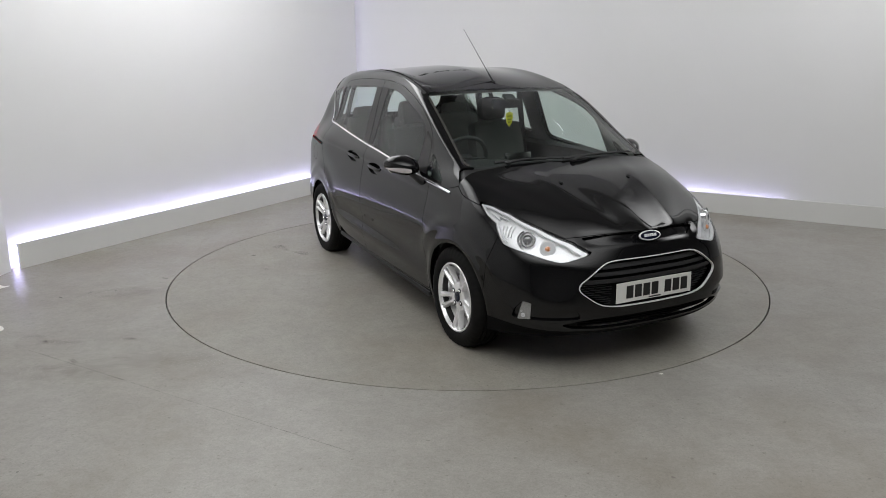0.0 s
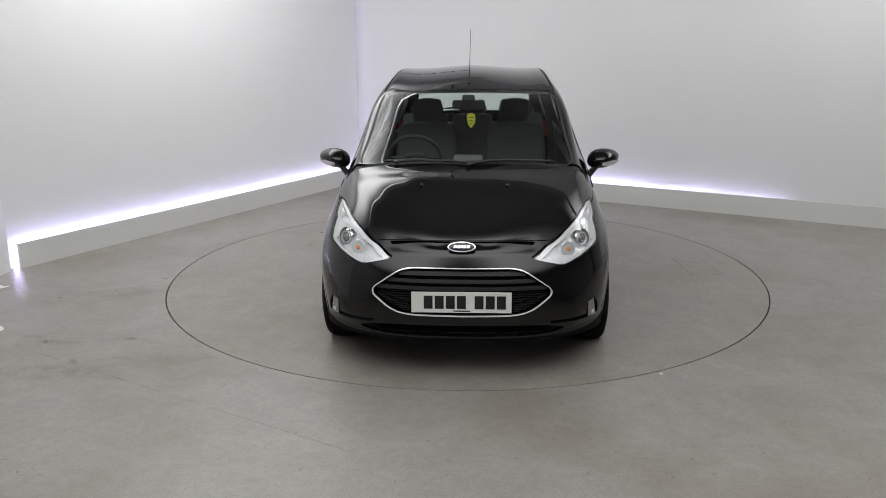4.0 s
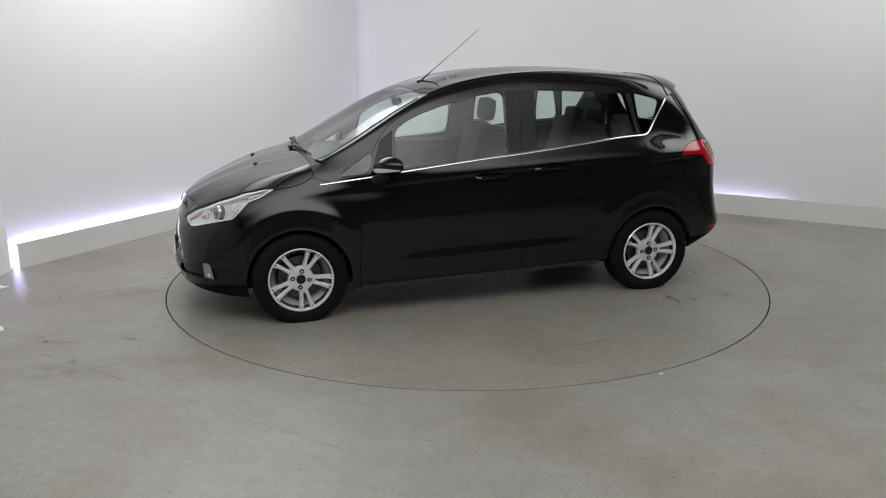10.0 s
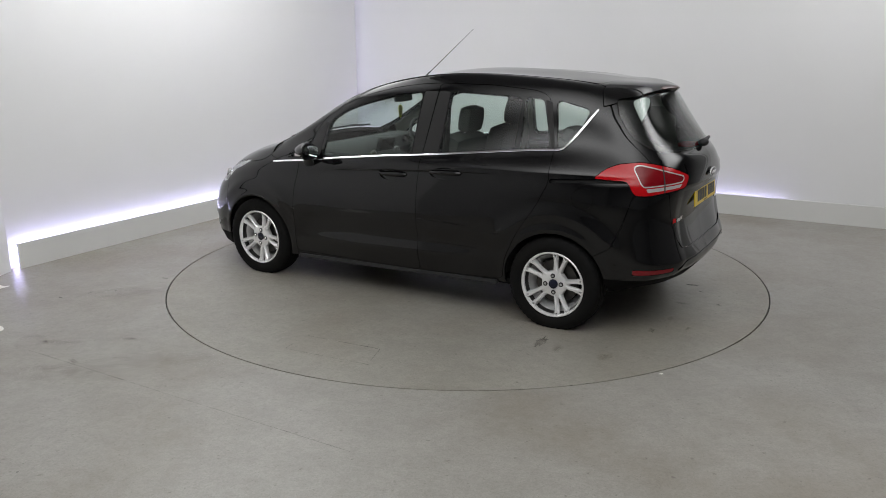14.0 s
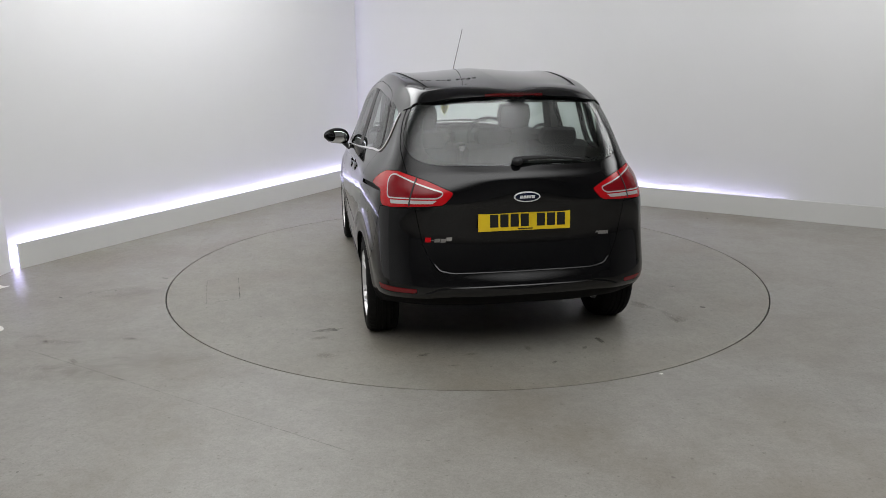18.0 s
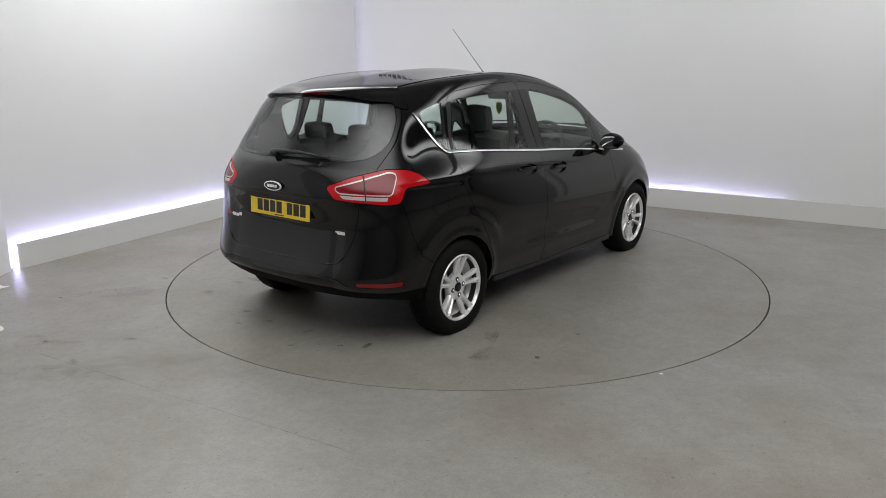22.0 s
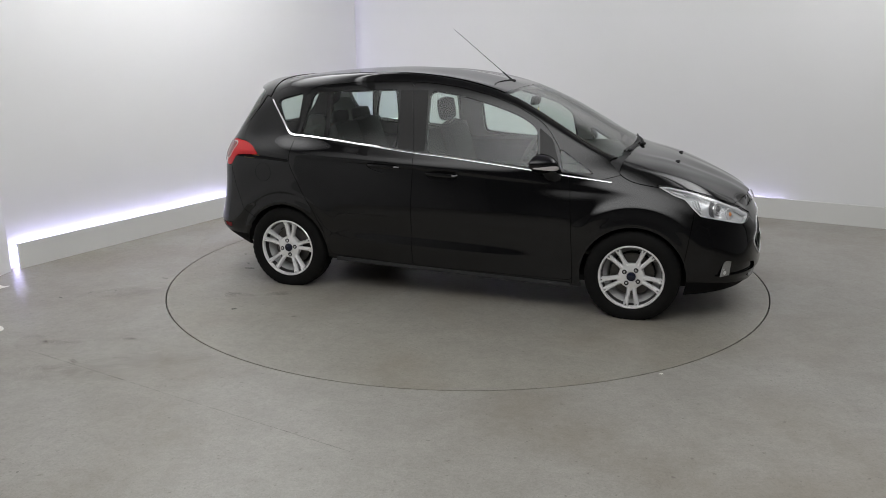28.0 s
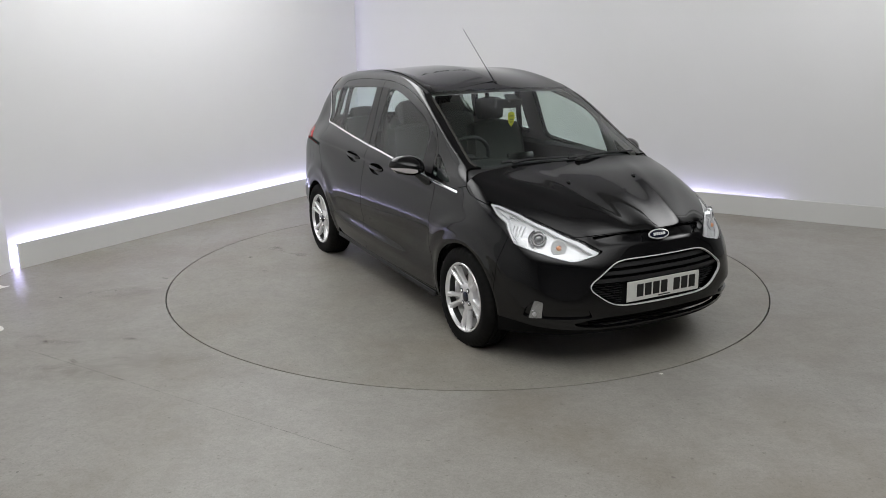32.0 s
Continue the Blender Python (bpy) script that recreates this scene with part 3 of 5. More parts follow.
# outlines are signed distances: negative inside
def poly(points, axes="xz", r=0.0):
    """An outline in two of the car's axes, its corners rounded by r."""
    p = np.array(points, float)
    if r:
        for _ in range(3):
            q = []
            for i in range(len(p)):
                a, b, c = p[i - 1], p[i], p[(i + 1) % len(p)]
                la, lc = np.linalg.norm(a - b), np.linalg.norm(c - b)
                q += [b + (a - b) * min(0.25, r / max(la, 1e-9)), b + (c - b) * min(0.25, r / max(lc, 1e-9))]
            p = np.array(q)
            r *= 0.5
    pick = ["xyz".index(c) for c in axes]

    def f(x, y, z):
        c = [x, np.abs(y), z]
        px, py = c[pick[0]], c[pick[1]]
        best = np.full(px.shape, 1e9)
        odd = np.zeros(px.shape, bool)
        for (ax, ay), (bx, by) in zip(p, np.roll(p, -1, 0)):
            dx, dy = bx - ax, by - ay
            t = np.clip(((px - ax) * dx + (py - ay) * dy) / (dx * dx + dy * dy + 1e-12), 0, 1)
            best = np.minimum(best, (px - ax - t * dx) ** 2 + (py - ay - t * dy) ** 2)
            if abs(dy) > 1e-12:
                cross = ((ay > py) != (by > py)) & (px < dx * (py - ay) / dy + ax)
                odd ^= cross
        return np.where(odd, -1, 1) * np.sqrt(best)

    return f


def grow(f, d):
    return lambda x, y, z: f(x, y, z) - d


def outside(f):
    return lambda x, y, z: -f(x, y, z)


def both_of(*fs):
    return lambda x, y, z: np.maximum.reduce([f(x, y, z) for f in fs])


def any_of(*fs):
    return lambda x, y, z: np.minimum.reduce([f(x, y, z) for f in fs])


def circle(cx_, cz_, r):
    return lambda x, y, z: np.hypot(x - cx_, z - cz_) - r


def beyond(axis, v, sign=1):
    """Negative where the axis (|y| for y) is past v."""
    return lambda x, y, z: sign * (v - [x, np.abs(y), z]["xyz".index(axis)])
# ---- the car ----
CAR = empty("car", "glossy black family car with silver alloy wheels on the turntable", "car")
SHELL = make_shell()

FRONT = beyond("x", 1.45)
REAR = beyond("x", -1.3, -1)
SIDE = beyond("y", 0.45)
G = 0.0016
door_glass = poly([(.615, .955), (.585, 1.205), (.451, 1.285), (.265, 1.345), (.041, 1.402), (-.178, 1.434), (-.165, 1.02)], r=0.03)
front_quarter_glass = poly([(.985, .925), (.735, 1.085), (.775, .943)], r=0.02)
slide_glass = poly([(-.405, 1.437), (-.928, 1.415), (-.920, 1.092), (-.384, 1.040)], r=0.02)
slide_vent_glass = poly([(-.945, 1.416), (-1.072, 1.405), (-1.152, 1.11), (-.955, 1.09)], r=0.02)
rear_quarter_glass = poly([(-1.155, 1.405), (-1.375, 1.350), (-1.340, 1.26), (-1.295, 1.175), (-1.235, 1.125), (-1.195, 1.125)], r=0.02)
front_door = poly([(.823, .905), (.79, 1.0), (.665, 1.19), (.601, 1.248), (.45, 1.335), (.263, 1.402), (.038, 1.453), (-.15, 1.477), (-.308, 1.487), (-.253, 1.013), (-.248, .86), (-.255, .235), (.865, .225), (.85, .6)], r=0.02)
sliding_door = poly([(-.308, 1.487), (-.72, 1.482), (-1.02, 1.455), (-1.11, 1.42), (-1.14, 1.30), (-1.185, 1.093), (-1.20, .924), (-1.124, .773), (-.999, .581), (-.925, .426), (-.89, .265), (-.255, .235), (-.248, .86), (-.253, 1.013)], r=0.02)
headlamp = both_of(poly([(1.362, .872), (1.462, .817), (1.540, .789), (1.592, .735), (1.640, .690), (1.787, .655), (1.90, .620), (1.916, .622), (1.936, .648), (1.934, .663), (1.865, .712), (1.73, .778), (1.565, .838), (1.44, .868)], r=0.004), beyond("x", 1.3))
tail_lamp = both_of(poly([(-1.465, .962), (-1.53, 1.022), (-1.60, 1.052), (-1.70, 1.062), (-2.05, 1.068), (-2.05, .86), (-1.715, .878), (-1.665, .957)], r=0.012),
                    poly([(.390, .966), (.52, 1.022), (.60, 1.045), (.66, 1.062), (.72, 1.072), (.95, 1.072), (.95, .84), (.72, .874), (.62, .884), (.45, .897), (.405, .942)], "yz", r=0.01), REAR)
bonnet = both_of(poly([(2.1, -.1), (2.1, .42), (1.88, .425), (1.85, .455), (1.735, .56), (1.60, .638), (1.437, .717), (1.365, .742), (1.27, .756), (1.20, .758), (1.125, .745), (1.15, .60), (1.17, .38), (1.19, -.1)], "xy", r=0.012),
               poly([(-.1, .753), (.19, .747), (.30, .740), (.38, .734), (.46, .732), (.9, .732), (.9, 1.3), (-.1, 1.3)], "yz"), beyond("z", .66))
cowl = both_of(poly([(1.19, -.1), (1.17, .38), (1.15, .60), (1.13, .74), (1.06, .70), (1.10, .635), (1.13, .55), (1.145, .3), (1.15, -.1)], "xy"), beyond("z", .8))
windscreen = both_of(poly([(1.15, -.1), (1.145, .3), (1.13, .55), (1.10, .635), (1.04, .655), (.80, .625), (.50, .595), (.335, .57), (.35, .4), (.36, -.1)], "xy", r=0.015), beyond("z", .8))
roof_edge = [(.335, .58), (0, .555), (-.45, .53), (-.9, .50), (-1.36, .455)]
roof = both_of(poly([(.36, -.1), (.35, .4)] + [(a, b - .012) for a, b in roof_edge] + [(-1.40, .3), (-1.385, -.1)], "xy"), beyond("z", 1.2))
roof_ditch = both_of(poly([(a, b - .012) for a, b in roof_edge] + [(a, b + .012) for a, b in roof_edge[::-1]], "xy"), beyond("z", 1.2))
tail_glass = both_of(poly([(-.1, 1.101), (.33, 1.097), (.468, 1.099), (.548, 1.114), (.598, 1.142), (.622, 1.19), (.617, 1.25), (.592, 1.33), (.545, 1.41), (.40, 1.425), (-.1, 1.44)], "yz", r=0.012), REAR)
tailgate = both_of(poly([(-.1, .51), (.34, .517), (.478, .533), (.513, .575), (.556, .669), (.588, .826), (.612, .99), (.628, 1.08), (.64, 1.15), (.64, 1.20), (.612, 1.31), (.55, 1.44), (.44, 1.50), (.44, 1.62), (-.1, 1.62)], "yz", r=0.02), beyond("x", -1.37, -1))
fuel_flap = both_of(circle(-1.418, .842, .066), SIDE)
rail_slot = both_of(poly([(-1.205, .923), (-1.205, .944), (-1.672, .969), (-1.672, .948)]), SIDE)
front_cup = both_of(poly([(.085, .896), (.04, .912), (-.035, .918), (-.112, .910), (-.165, .892), (-.13, .856), (-.035, .836), (.056, .848)], r=0.03), SIDE)
rear_cup = both_of(poly([(-.332, .920), (-.41, .953), (-.50, .958), (-.578, .942), (-.595, .925), (-.545, .898), (-.449, .877), (-.355, .890)], r=0.03), SIDE)
grille = both_of(poly([(-.1, .618), (.26, .618), (.33, .603), (.492, .490), (.36, .390), (.26, .374), (-.1, .372)], "yz", r=0.03), FRONT)
slot = both_of(poly([(-.1, .7485), (.19, .7425), (.30, .7355), (.385, .728), (.365, .712), (.31, .694), (.16, .693), (-.1, .693)], "yz", r=0.004), FRONT)
intake = both_of(poly([(-.1, .318), (.36, .318), (.47, .308), (.55, .286), (.50, .266), (.38, .254), (-.1, .250)], "yz", r=0.01), FRONT)
fog_pocket = both_of(poly([(.46, .322), (.60, .316), (.742, .309), (.738, .365), (.714, .414), (.690, .404), (.60, .386), (.48, .368)], "yz", r=0.008), FRONT)
tail_step = both_of(poly([(-.1, .5165), (.40, .5225), (.468, .538), (.498, .576), (.503, .574), (.473, .533), (.40, .5175), (-.1, .5115)], "yz", r=0.01), beyond("x", -1.6, -1))
tail_smile = both_of(poly([(-.1, .446), (.40, .448), (.49, .439), (.555, .414), (.552, .409), (.486, .432), (.40, .442), (-.1, .440)], "yz", r=0.01), beyond("x", -1.6, -1))
front_lip = both_of(poly([(-.1, .238), (.38, .240), (.56, .248), (.69, .259), (.76, .272), (.95, .285), (.95, .0), (-.1, .0)], "yz"), beyond("x", 1.5))
rear_valance = both_of(poly([(-.1, .385), (.40, .385), (.62, .375), (.70, .372), (.95, .36), (.95, .0), (-.1, .0)], "yz"), beyond("x", -1.5, -1))
reflector = both_of(poly([(.60, .437), (.60, .412), (.95, .40), (.95, .44)], "yz"), beyond("x", -1.735, -1))
arches = any_of(circle(1.247, .280, .335), circle(-1.247, .280, .335))
front_bumper = any_of(both_of(poly([(1.60, .70), (1.575, .5), (1.52, .1), (2.3, .1), (2.3, .9), (1.6, .9)]), FRONT))
rear_bumper = both_of(poly([(-1.71, .875), (-1.66, .7), (-1.60, .56), (-1.50, .50), (-1.45, .1), (-2.3, .1), (-2.3, .875)]), REAR)
fender = poly([(1.9, 1.0), (1.15, .93), (1.0, .89), (.823, .905), (.85, .6), (.866, .1), (1.9, .1)])
chrome_line = [(1.085, .885), (.72, .922), (.582, .940), (.048, .996), (-.252, 1.021), (-.706, 1.067), (-1.048, 1.099), (-1.185, 1.106), (-1.230, 1.114), (-1.268, 1.146), (-1.340, 1.242), (-1.416, 1.347)]


def spoiler_edge(y):
    return np.interp(np.abs(y), (0, .11, .36, .536, .60, .66), (1.453, 1.452, 1.436, 1.402, 1.366, 1.36))


spoiler_zone = both_of(poly([(-1.385, 1.62), (-1.40, 1.50), (-1.445, 1.36), (-2.2, 1.36), (-2.2, 1.62)]), lambda x, y, z: spoiler_edge(y) - z)


def overhang(piece):
    """Draw the trailing edge out over the window."""
    near = np.exp(-((piece.v[:, 2] - spoiler_edge(piece.v[:, 1])) / 0.03) ** 2) * np.clip((0.60 - np.abs(piece.v[:, 1])) / 0.2, 0, 1)
    piece.v = piece.v + piece.n * 0.004 - near[:, None] * np.array((0.026, 0, -0.004))
    return piece


def along(points, half):
    def f(x, y, z):
        best = np.full(x.shape, 1e9)
        for (ax, az), (bx, bz) in zip(points, points[1:]):
            dx, dz = bx - ax, bz - az
            t = np.clip(((x - ax) * dx + (z - az) * dz) / (dx * dx + dz * dz), 0, 1)
            best = np.minimum(best, (x - ax - t * dx) ** 2 + (z - az - t * dz) ** 2)
        return np.sqrt(best) - half
    return f


def smooth_line(points, n=60):
    k = np.arange(len(points))
    return [tuple(p) for p in spline(k, np.array(points), np.linspace(0, len(points) - 1, n))]


def rounded(piece):
    """Lean the strip's normals across its width, as on a half-round moulding."""
    line = np.array(smooth_line(chrome_line))
    order = np.argsort(line[:, 0])
    zc = np.interp(piece.v[:, 0], line[order, 0], line[order, 1])
    lean = np.clip((piece.v[:, 2] - zc) / 0.0055, -1, 1) * (piece.v[:, 0] > -1.25) + 0.1 * (piece.v[:, 0] <= -1.25)
    piece.n = piece.n + np.stack([np.zeros_like(lean), np.zeros_like(lean), 0.6 * lean + 0.15], 1)
    piece.n /= np.linalg.norm(piece.n, axis=1, keepdims=True)
    return piece


def panels():
    """Split the shell: each outline takes its piece, what follows gets the rest."""
    body = SHELL.cut(outside(arches))

    def take(f, gap=G):
        nonlocal body
        piece = body.cut(grow(f, -gap))
        body = body.cut(outside(grow(f, gap)))
        return piece

    def pair(piece, name, material, label="", lip=0.02, parents=None):
        made = []
        for k, s in enumerate((piece, piece.mirrored())):
            made.append(s.made(name, material, parents[k] if parents else CAR, label, lip))
        return made

    trims = []
    belt = SHELL.cut(both_of(along(smooth_line(chrome_line), 0.03), SIDE)).fine(2)
    chrome = both_of(along(smooth_line(chrome_line), 0.0058), SIDE)
    for name, lo, hi in (("belt_trim", .80, 2), ("belt_trim", -.248, .796), ("belt_trim", -1.185, -.252), ("belt_trim", -2, -1.189)):
        piece = rounded(belt.cut(both_of(chrome, beyond("x", lo), beyond("x", hi, -1))).pushed(0.006))
        trims.append(pair(piece, name, M_CHROME, "bright chrome strip under the windows", 0.008))
    w_front = pair(take(door_glass, 0.001), "front_door_window", M_GLASS, "tinted front door window", 0.004)
    pair(take(front_quarter_glass, 0.001), "front_quarter_window", M_GLASS, "small triangular quarter window", 0.004)
    w_slide = pair(take(slide_glass, 0.001), "sliding_door_window", M_GLASS, "tinted sliding door window", 0.004)
    w_vent = pair(take(slide_vent_glass, 0.001), "sliding_door_vent_window", M_GLASS, "narrow fixed window in the sliding door", 0.004)
    pair(take(rear_quarter_glass, 0.001), "rear_quarter_window", M_GLASS, "small rear quarter window", 0.004)
    hl = take(headlamp)
    for k, s in enumerate((hl, hl.mirrored())):
        lamp = s.made("headlight", M_LENS, CAR, "clear swept-back headlight with projector lens", 0.004)
        bowl = s.pushed(-0.034).made("reflector", M_LAMP_SILVER, lamp, "silver reflector bowl", 0.05)
        HEADLIGHTS.append(lamp)
    tl = take(tail_lamp)
    for s in (tl, tl.mirrored()):
        TAILLIGHTS.append(s.made("tail_light", M_RED, CAR, "red wrap-around tail light", 0.02))
    pair(take(fog_pocket, 0.0006).pushed(-0.014), "fog_light_recess", M_PAINT, "black recess round the fog light", 0)
    for edge in (tail_step, tail_smile):
        strip = SHELL.cut(grow(edge, 0.03)).fine(2).cut(edge).pushed(0.004)
        strip.n = strip.n + np.array((0.0, 0.0, 0.5))
        strip.n /= np.linalg.norm(strip.n, axis=1, keepdims=True)
        strip.both().made("bumper_step", M_PAINT, CAR, "narrow pressed edge across the rear bumper", 0.006)
    pair(take(reflector), "rear_reflector", M_REDDARK, "long red rear reflector", 0.01)
    gr = take(grille)
    gr.pushed(-0.05).both().made("grille_back", M_DARK, CAR, "dark recessed grille", 0)
    ring = SHELL.cut(grow(grille, 0.03)).fine(2).cut(both_of(grow(grille, 0.0025), outside(grow(grille, -0.003)))).pushed(0.006)
    ring.both().made("grille_surround", M_BRIGHT, CAR, "chrome hexagonal grille frame", 0.012)
    take(slot).pushed(-0.02).both().made("upper_grille_slot", M_GLOSSTRIM, CAR, "glossy black slot under the bonnet edge", 0)
    take(intake).pushed(-0.04).both().made("lower_intake", M_DARK, CAR, "dark lower air intake", 0)
    tail_pane = take(tail_glass, 0.001).both().made("tailgate_window", M_REARGLASS, CAR, "tinted heated tailgate window", 0.004)
    band = SHELL.cut(tail_glass).fine(1).cut(both_of(tail_glass, outside(both_of(poly([(-.1, 1.113), (.27, 1.112), (.43, 1.116), (.49, 1.136), (.522, 1.175), (.527, 1.23), (.512, 1.315), (.485, 1.40), (.40, 1.415), (-.1, 1.43)], "yz", r=0.02), REAR)))).pushed(-0.005)
    band.both().made("glass_border", M_MATT, tail_pane, "black printed border of the glass", 0)
    rim = SHELL.cut(both_of(grow(windscreen, 0.03), outside(grow(windscreen, -0.03)))).fine(1).cut(both_of(grow(windscreen, 0.010), outside(grow(windscreen, -0.004)), beyond("x", .40), beyond("x", 1.08, -1), beyond("y", .45))).pushed(0.0025)
    pair(rim, "screen_surround", M_SEAL, "dull rubber seal beside the windscreen", 0.003)
    take(windscreen, 0.001).both().made("windscreen", M_SCREEN, CAR, "clear sloping windscreen", 0.004)
    take(cowl).pushed(-0.012).both().made("cowl", M_TRIM, CAR, "black plastic cowl below the windscreen", 0.02)
    take(bonnet).both().made("bonnet", M_PAINT, CAR, "", 0.03)
    ditch = take(roof_ditch, 0.0)
    pair(ditch.pushed(-0.008), "roof_ditch_trim", M_TRIM, "matt black roof seam strip", 0)
    take(roof).both().made("roof", M_PAINT, CAR, "", 0.012)
    lip_piece = take(spoiler_zone)
    SPOILER.append(overhang(lip_piece).both().made("roof_spoiler", M_PAINT, CAR, "black roof spoiler over the tailgate window", 0.03))
    red = SHELL.cut(spoiler_zone).fine(2).cut(both_of(spoiler_zone, beyond("y", .165, -1), lambda x, y, z: z - spoiler_edge(y) - 0.010))
    overhang(red).pushed(0.0025).both().made("high_brake_light", M_BRAKE, SPOILER[0], "long dark red brake light", 0.01)
    pair(take(rail_slot).pushed(-0.012), "door_rail", M_DARK, "black sliding door rail groove", 0)
    for cup in (front_cup, rear_cup):
        pair(take(cup, 0.001).pushed(-0.018), "handle_recess", M_GLOSSTRIM, "dark door handle recess", 0)
    pair(take(fuel_flap, 0.0008), "fuel_flap", M_PAINT, "", 0.01)
    doors = pair(take(front_door), "front_door", M_PAINT, "", 0.03)
    slides = pair(take(sliding_door), "sliding_door", M_PAINT, "", 0.03)
    gate = take(tailgate)
    tail_pane.parent = gate.both().made("tailgate", M_PAINT, CAR, "", 0.03)
    gutter = SHELL.cut(both_of(grow(tailgate, 0.03), outside(grow(tailgate, -0.02)), beyond("x", -1.38, -1), beyond("z", 1.12))).pushed(-0.014)
    pair(gutter, "tailgate_gutter", M_DARK, "dark gutter behind the tailgate's edge", 0)
    take(front_lip, 0.0008).both().made("front_lip", M_MATT, CAR, "matt black lip under the front bumper", 0.02)
    take(rear_valance, 0.0008).both().made("rear_valance", M_MATT, CAR, "matt black lower rear bumper", 0.02)
    take(front_bumper).both().made("front_bumper", M_PAINT, CAR, "", 0.02)
    take(rear_bumper).both().made("rear_bumper", M_PAINT, CAR, "", 0.02)
    pair(take(fender), "front_wing", M_PAINT, "", 0.03)
    pair(body, "body_side", M_PAINT, "", 0.03)
    for cover, owners in ((poly([(-.176, 1.034), (-.192, 1.430), (-.299, 1.434), (-.250, 1.030)], r=0.006), doors), (poly([(.628, .962), (.600, 1.205), (.690, 1.135), (.760, .950)], r=0.006), doors),
                          (poly([(-.258, 1.036), (-.311, 1.434), (-.394, 1.432), (-.372, 1.046)], r=0.006), slides), (poly([(-1.083, 1.402), (-1.128, 1.388), (-1.176, 1.118), (-1.158, 1.117)], r=0.004), slides)):
        piece = SHELL.cut(both_of(grow(cover, 0.03), SIDE)).fine(1).cut(cover).pushed(0.0018)
        pair(piece, "pillar_cover", M_COVER, "satin black pillar cover", 0.002, owners)
    for k in (0, 1):
        for ob in (w_front[k], trims[1][k]):
            ob.parent = doors[k]
        for ob in (w_slide[k], w_vent[k], trims[2][k]):
            ob.parent = slides[k]
    return doors, slides


HEADLIGHTS, TAILLIGHTS, SPOILER = [], [], []
DOORS, SLIDES = panels()


# ---- wheels ----
WHEEL_R, RIM_R, HUB_Z = 0.305, 0.207, 0.284


def wheel(x, side, phase):
    """Alloy wheel with five twin spokes; local z is the axle, pointing outwards."""
    m = Matrix.Translation((x, side * 0.745, HUB_Z)) @ Matrix.Rotation(-side * math.pi / 2, 4, "X")
    root = part("wheel", lathe([(0.14, -0.08), (0.19, -0.08), (0.197, 0.04), (0.19, 0.045), (0.14, -0.06)], n=48, closed=True), M_ALLOY, CAR, "silver alloy wheel with five twin spokes")
    root.matrix_basis = m
    tyre = [(0.200, -0.095), (0.25, -0.098), (0.285, -0.092), (0.300, -0.078), (0.304, -0.058), (0.3045, -0.050), (0.298, -0.049), (0.298, -0.043), (0.305, -0.042), (0.3055, -0.020), (0.299, -0.019), (0.299, -0.013), (0.3055, -0.012), (0.3055, 0.012), (0.299, 0.013), (0.299, 0.019), (0.3055, 0.020), (0.305, 0.042), (0.298, 0.043), (0.298, 0.049), (0.3045, 0.050), (0.304, 0.058), (0.300, 0.074), (0.288, 0.088), (0.262, 0.096), (0.24, 0.096), (0.220, 0.091), (0.209, 0.082), (0.200, 0.06)]
    bm = lathe(tyre, n=144, closed=True)
    for v in bm.verts:
        r = math.hypot(v.co.x, v.co.y)
        if r > 0.287 and abs(v.co.z) > 0.055 and round(math.atan2(v.co.y, v.co.x) / (2 * math.pi) * 144) % 3 == 0:
            v.co.x, v.co.y = v.co.x * (1 - 0.005 / r), v.co.y * (1 - 0.005 / r)      # grooves between the shoulder blocks
        low = (m.to_3x3() @ v.co).z + HUB_Z
        if low < 0.001:                                                             # flattened on the ground
            v.co += m.to_3x3().inverted() @ Vector((0, 0, 0.001 - low))
            v.co.z *= 1.02
    part("tyre", bm, M_TYRE, root, "black road tyre")
    rim = [(0.209, 0.080), (0.2105, 0.087), (0.207, 0.091), (0.200, 0.090), (0.194, 0.078), (0.188, 0.03), (0.184, -0.06), (0.190, -0.065), (0.202, 0.05)]
    part("rim", lathe(rim, n=72, closed=True), M_ALLOY, root)
    part("barrel", lathe([(0.1925, 0.070), (0.1865, 0.03), (0.1825, -0.06), (0.1805, -0.06), (0.1845, 0.03), (0.1905, 0.070)], n=60, closed=True), M_BARREL, root)
    part("brake_disc", lathe([(0.14, -0.01), (0.14, 0.005), (0.05, 0.005)], n=40), M_DISCBRAKE, root, "dull steel brake disc")
    part("backplate", lathe([(0.185, -0.07), (0.185, -0.05), (0.0, -0.05)], n=40), M_DARK, root)
    bm = bmesh.new()
    rings = []
    for f, h in ((1.0, 0.025), (1.0, 0.050), (0.95, 0.059), (0.80, 0.064), (0.50, 0.067), (0.36, 0.066), (0.34, 0.060)):
        ring = []
        for i in range(80):
            th = 2 * math.pi * i / 80
            u = (math.degrees(th) - phase + 36) % 72 - 36
            rr = min(0.083 / math.cos(radians(36 - abs(u))), 0.099)
            rr = rr * f if f > 0.6 else 0.083 * f * 1.1
            ring.append(bm.verts.new((rr * math.cos(th), rr * math.sin(th), h)))
        rings.append(ring)
    for p, q in zip(rings, rings[1:]):
        for i in range(80):
            bm.faces.new((p[i], p[(i + 1) % 80], q[(i + 1) % 80], q[i]))
    bm.faces.new(rings[0]), bm.faces.new(rings[-1])
    part("hub", bm, M_ALLOY, root)
    part("centre_cap", lathe([(0.029, 0.060), (0.029, 0.070), (0.024, 0.073), (0.0, 0.074)], n=32), M_BADGE, root, "dark blue centre cap")
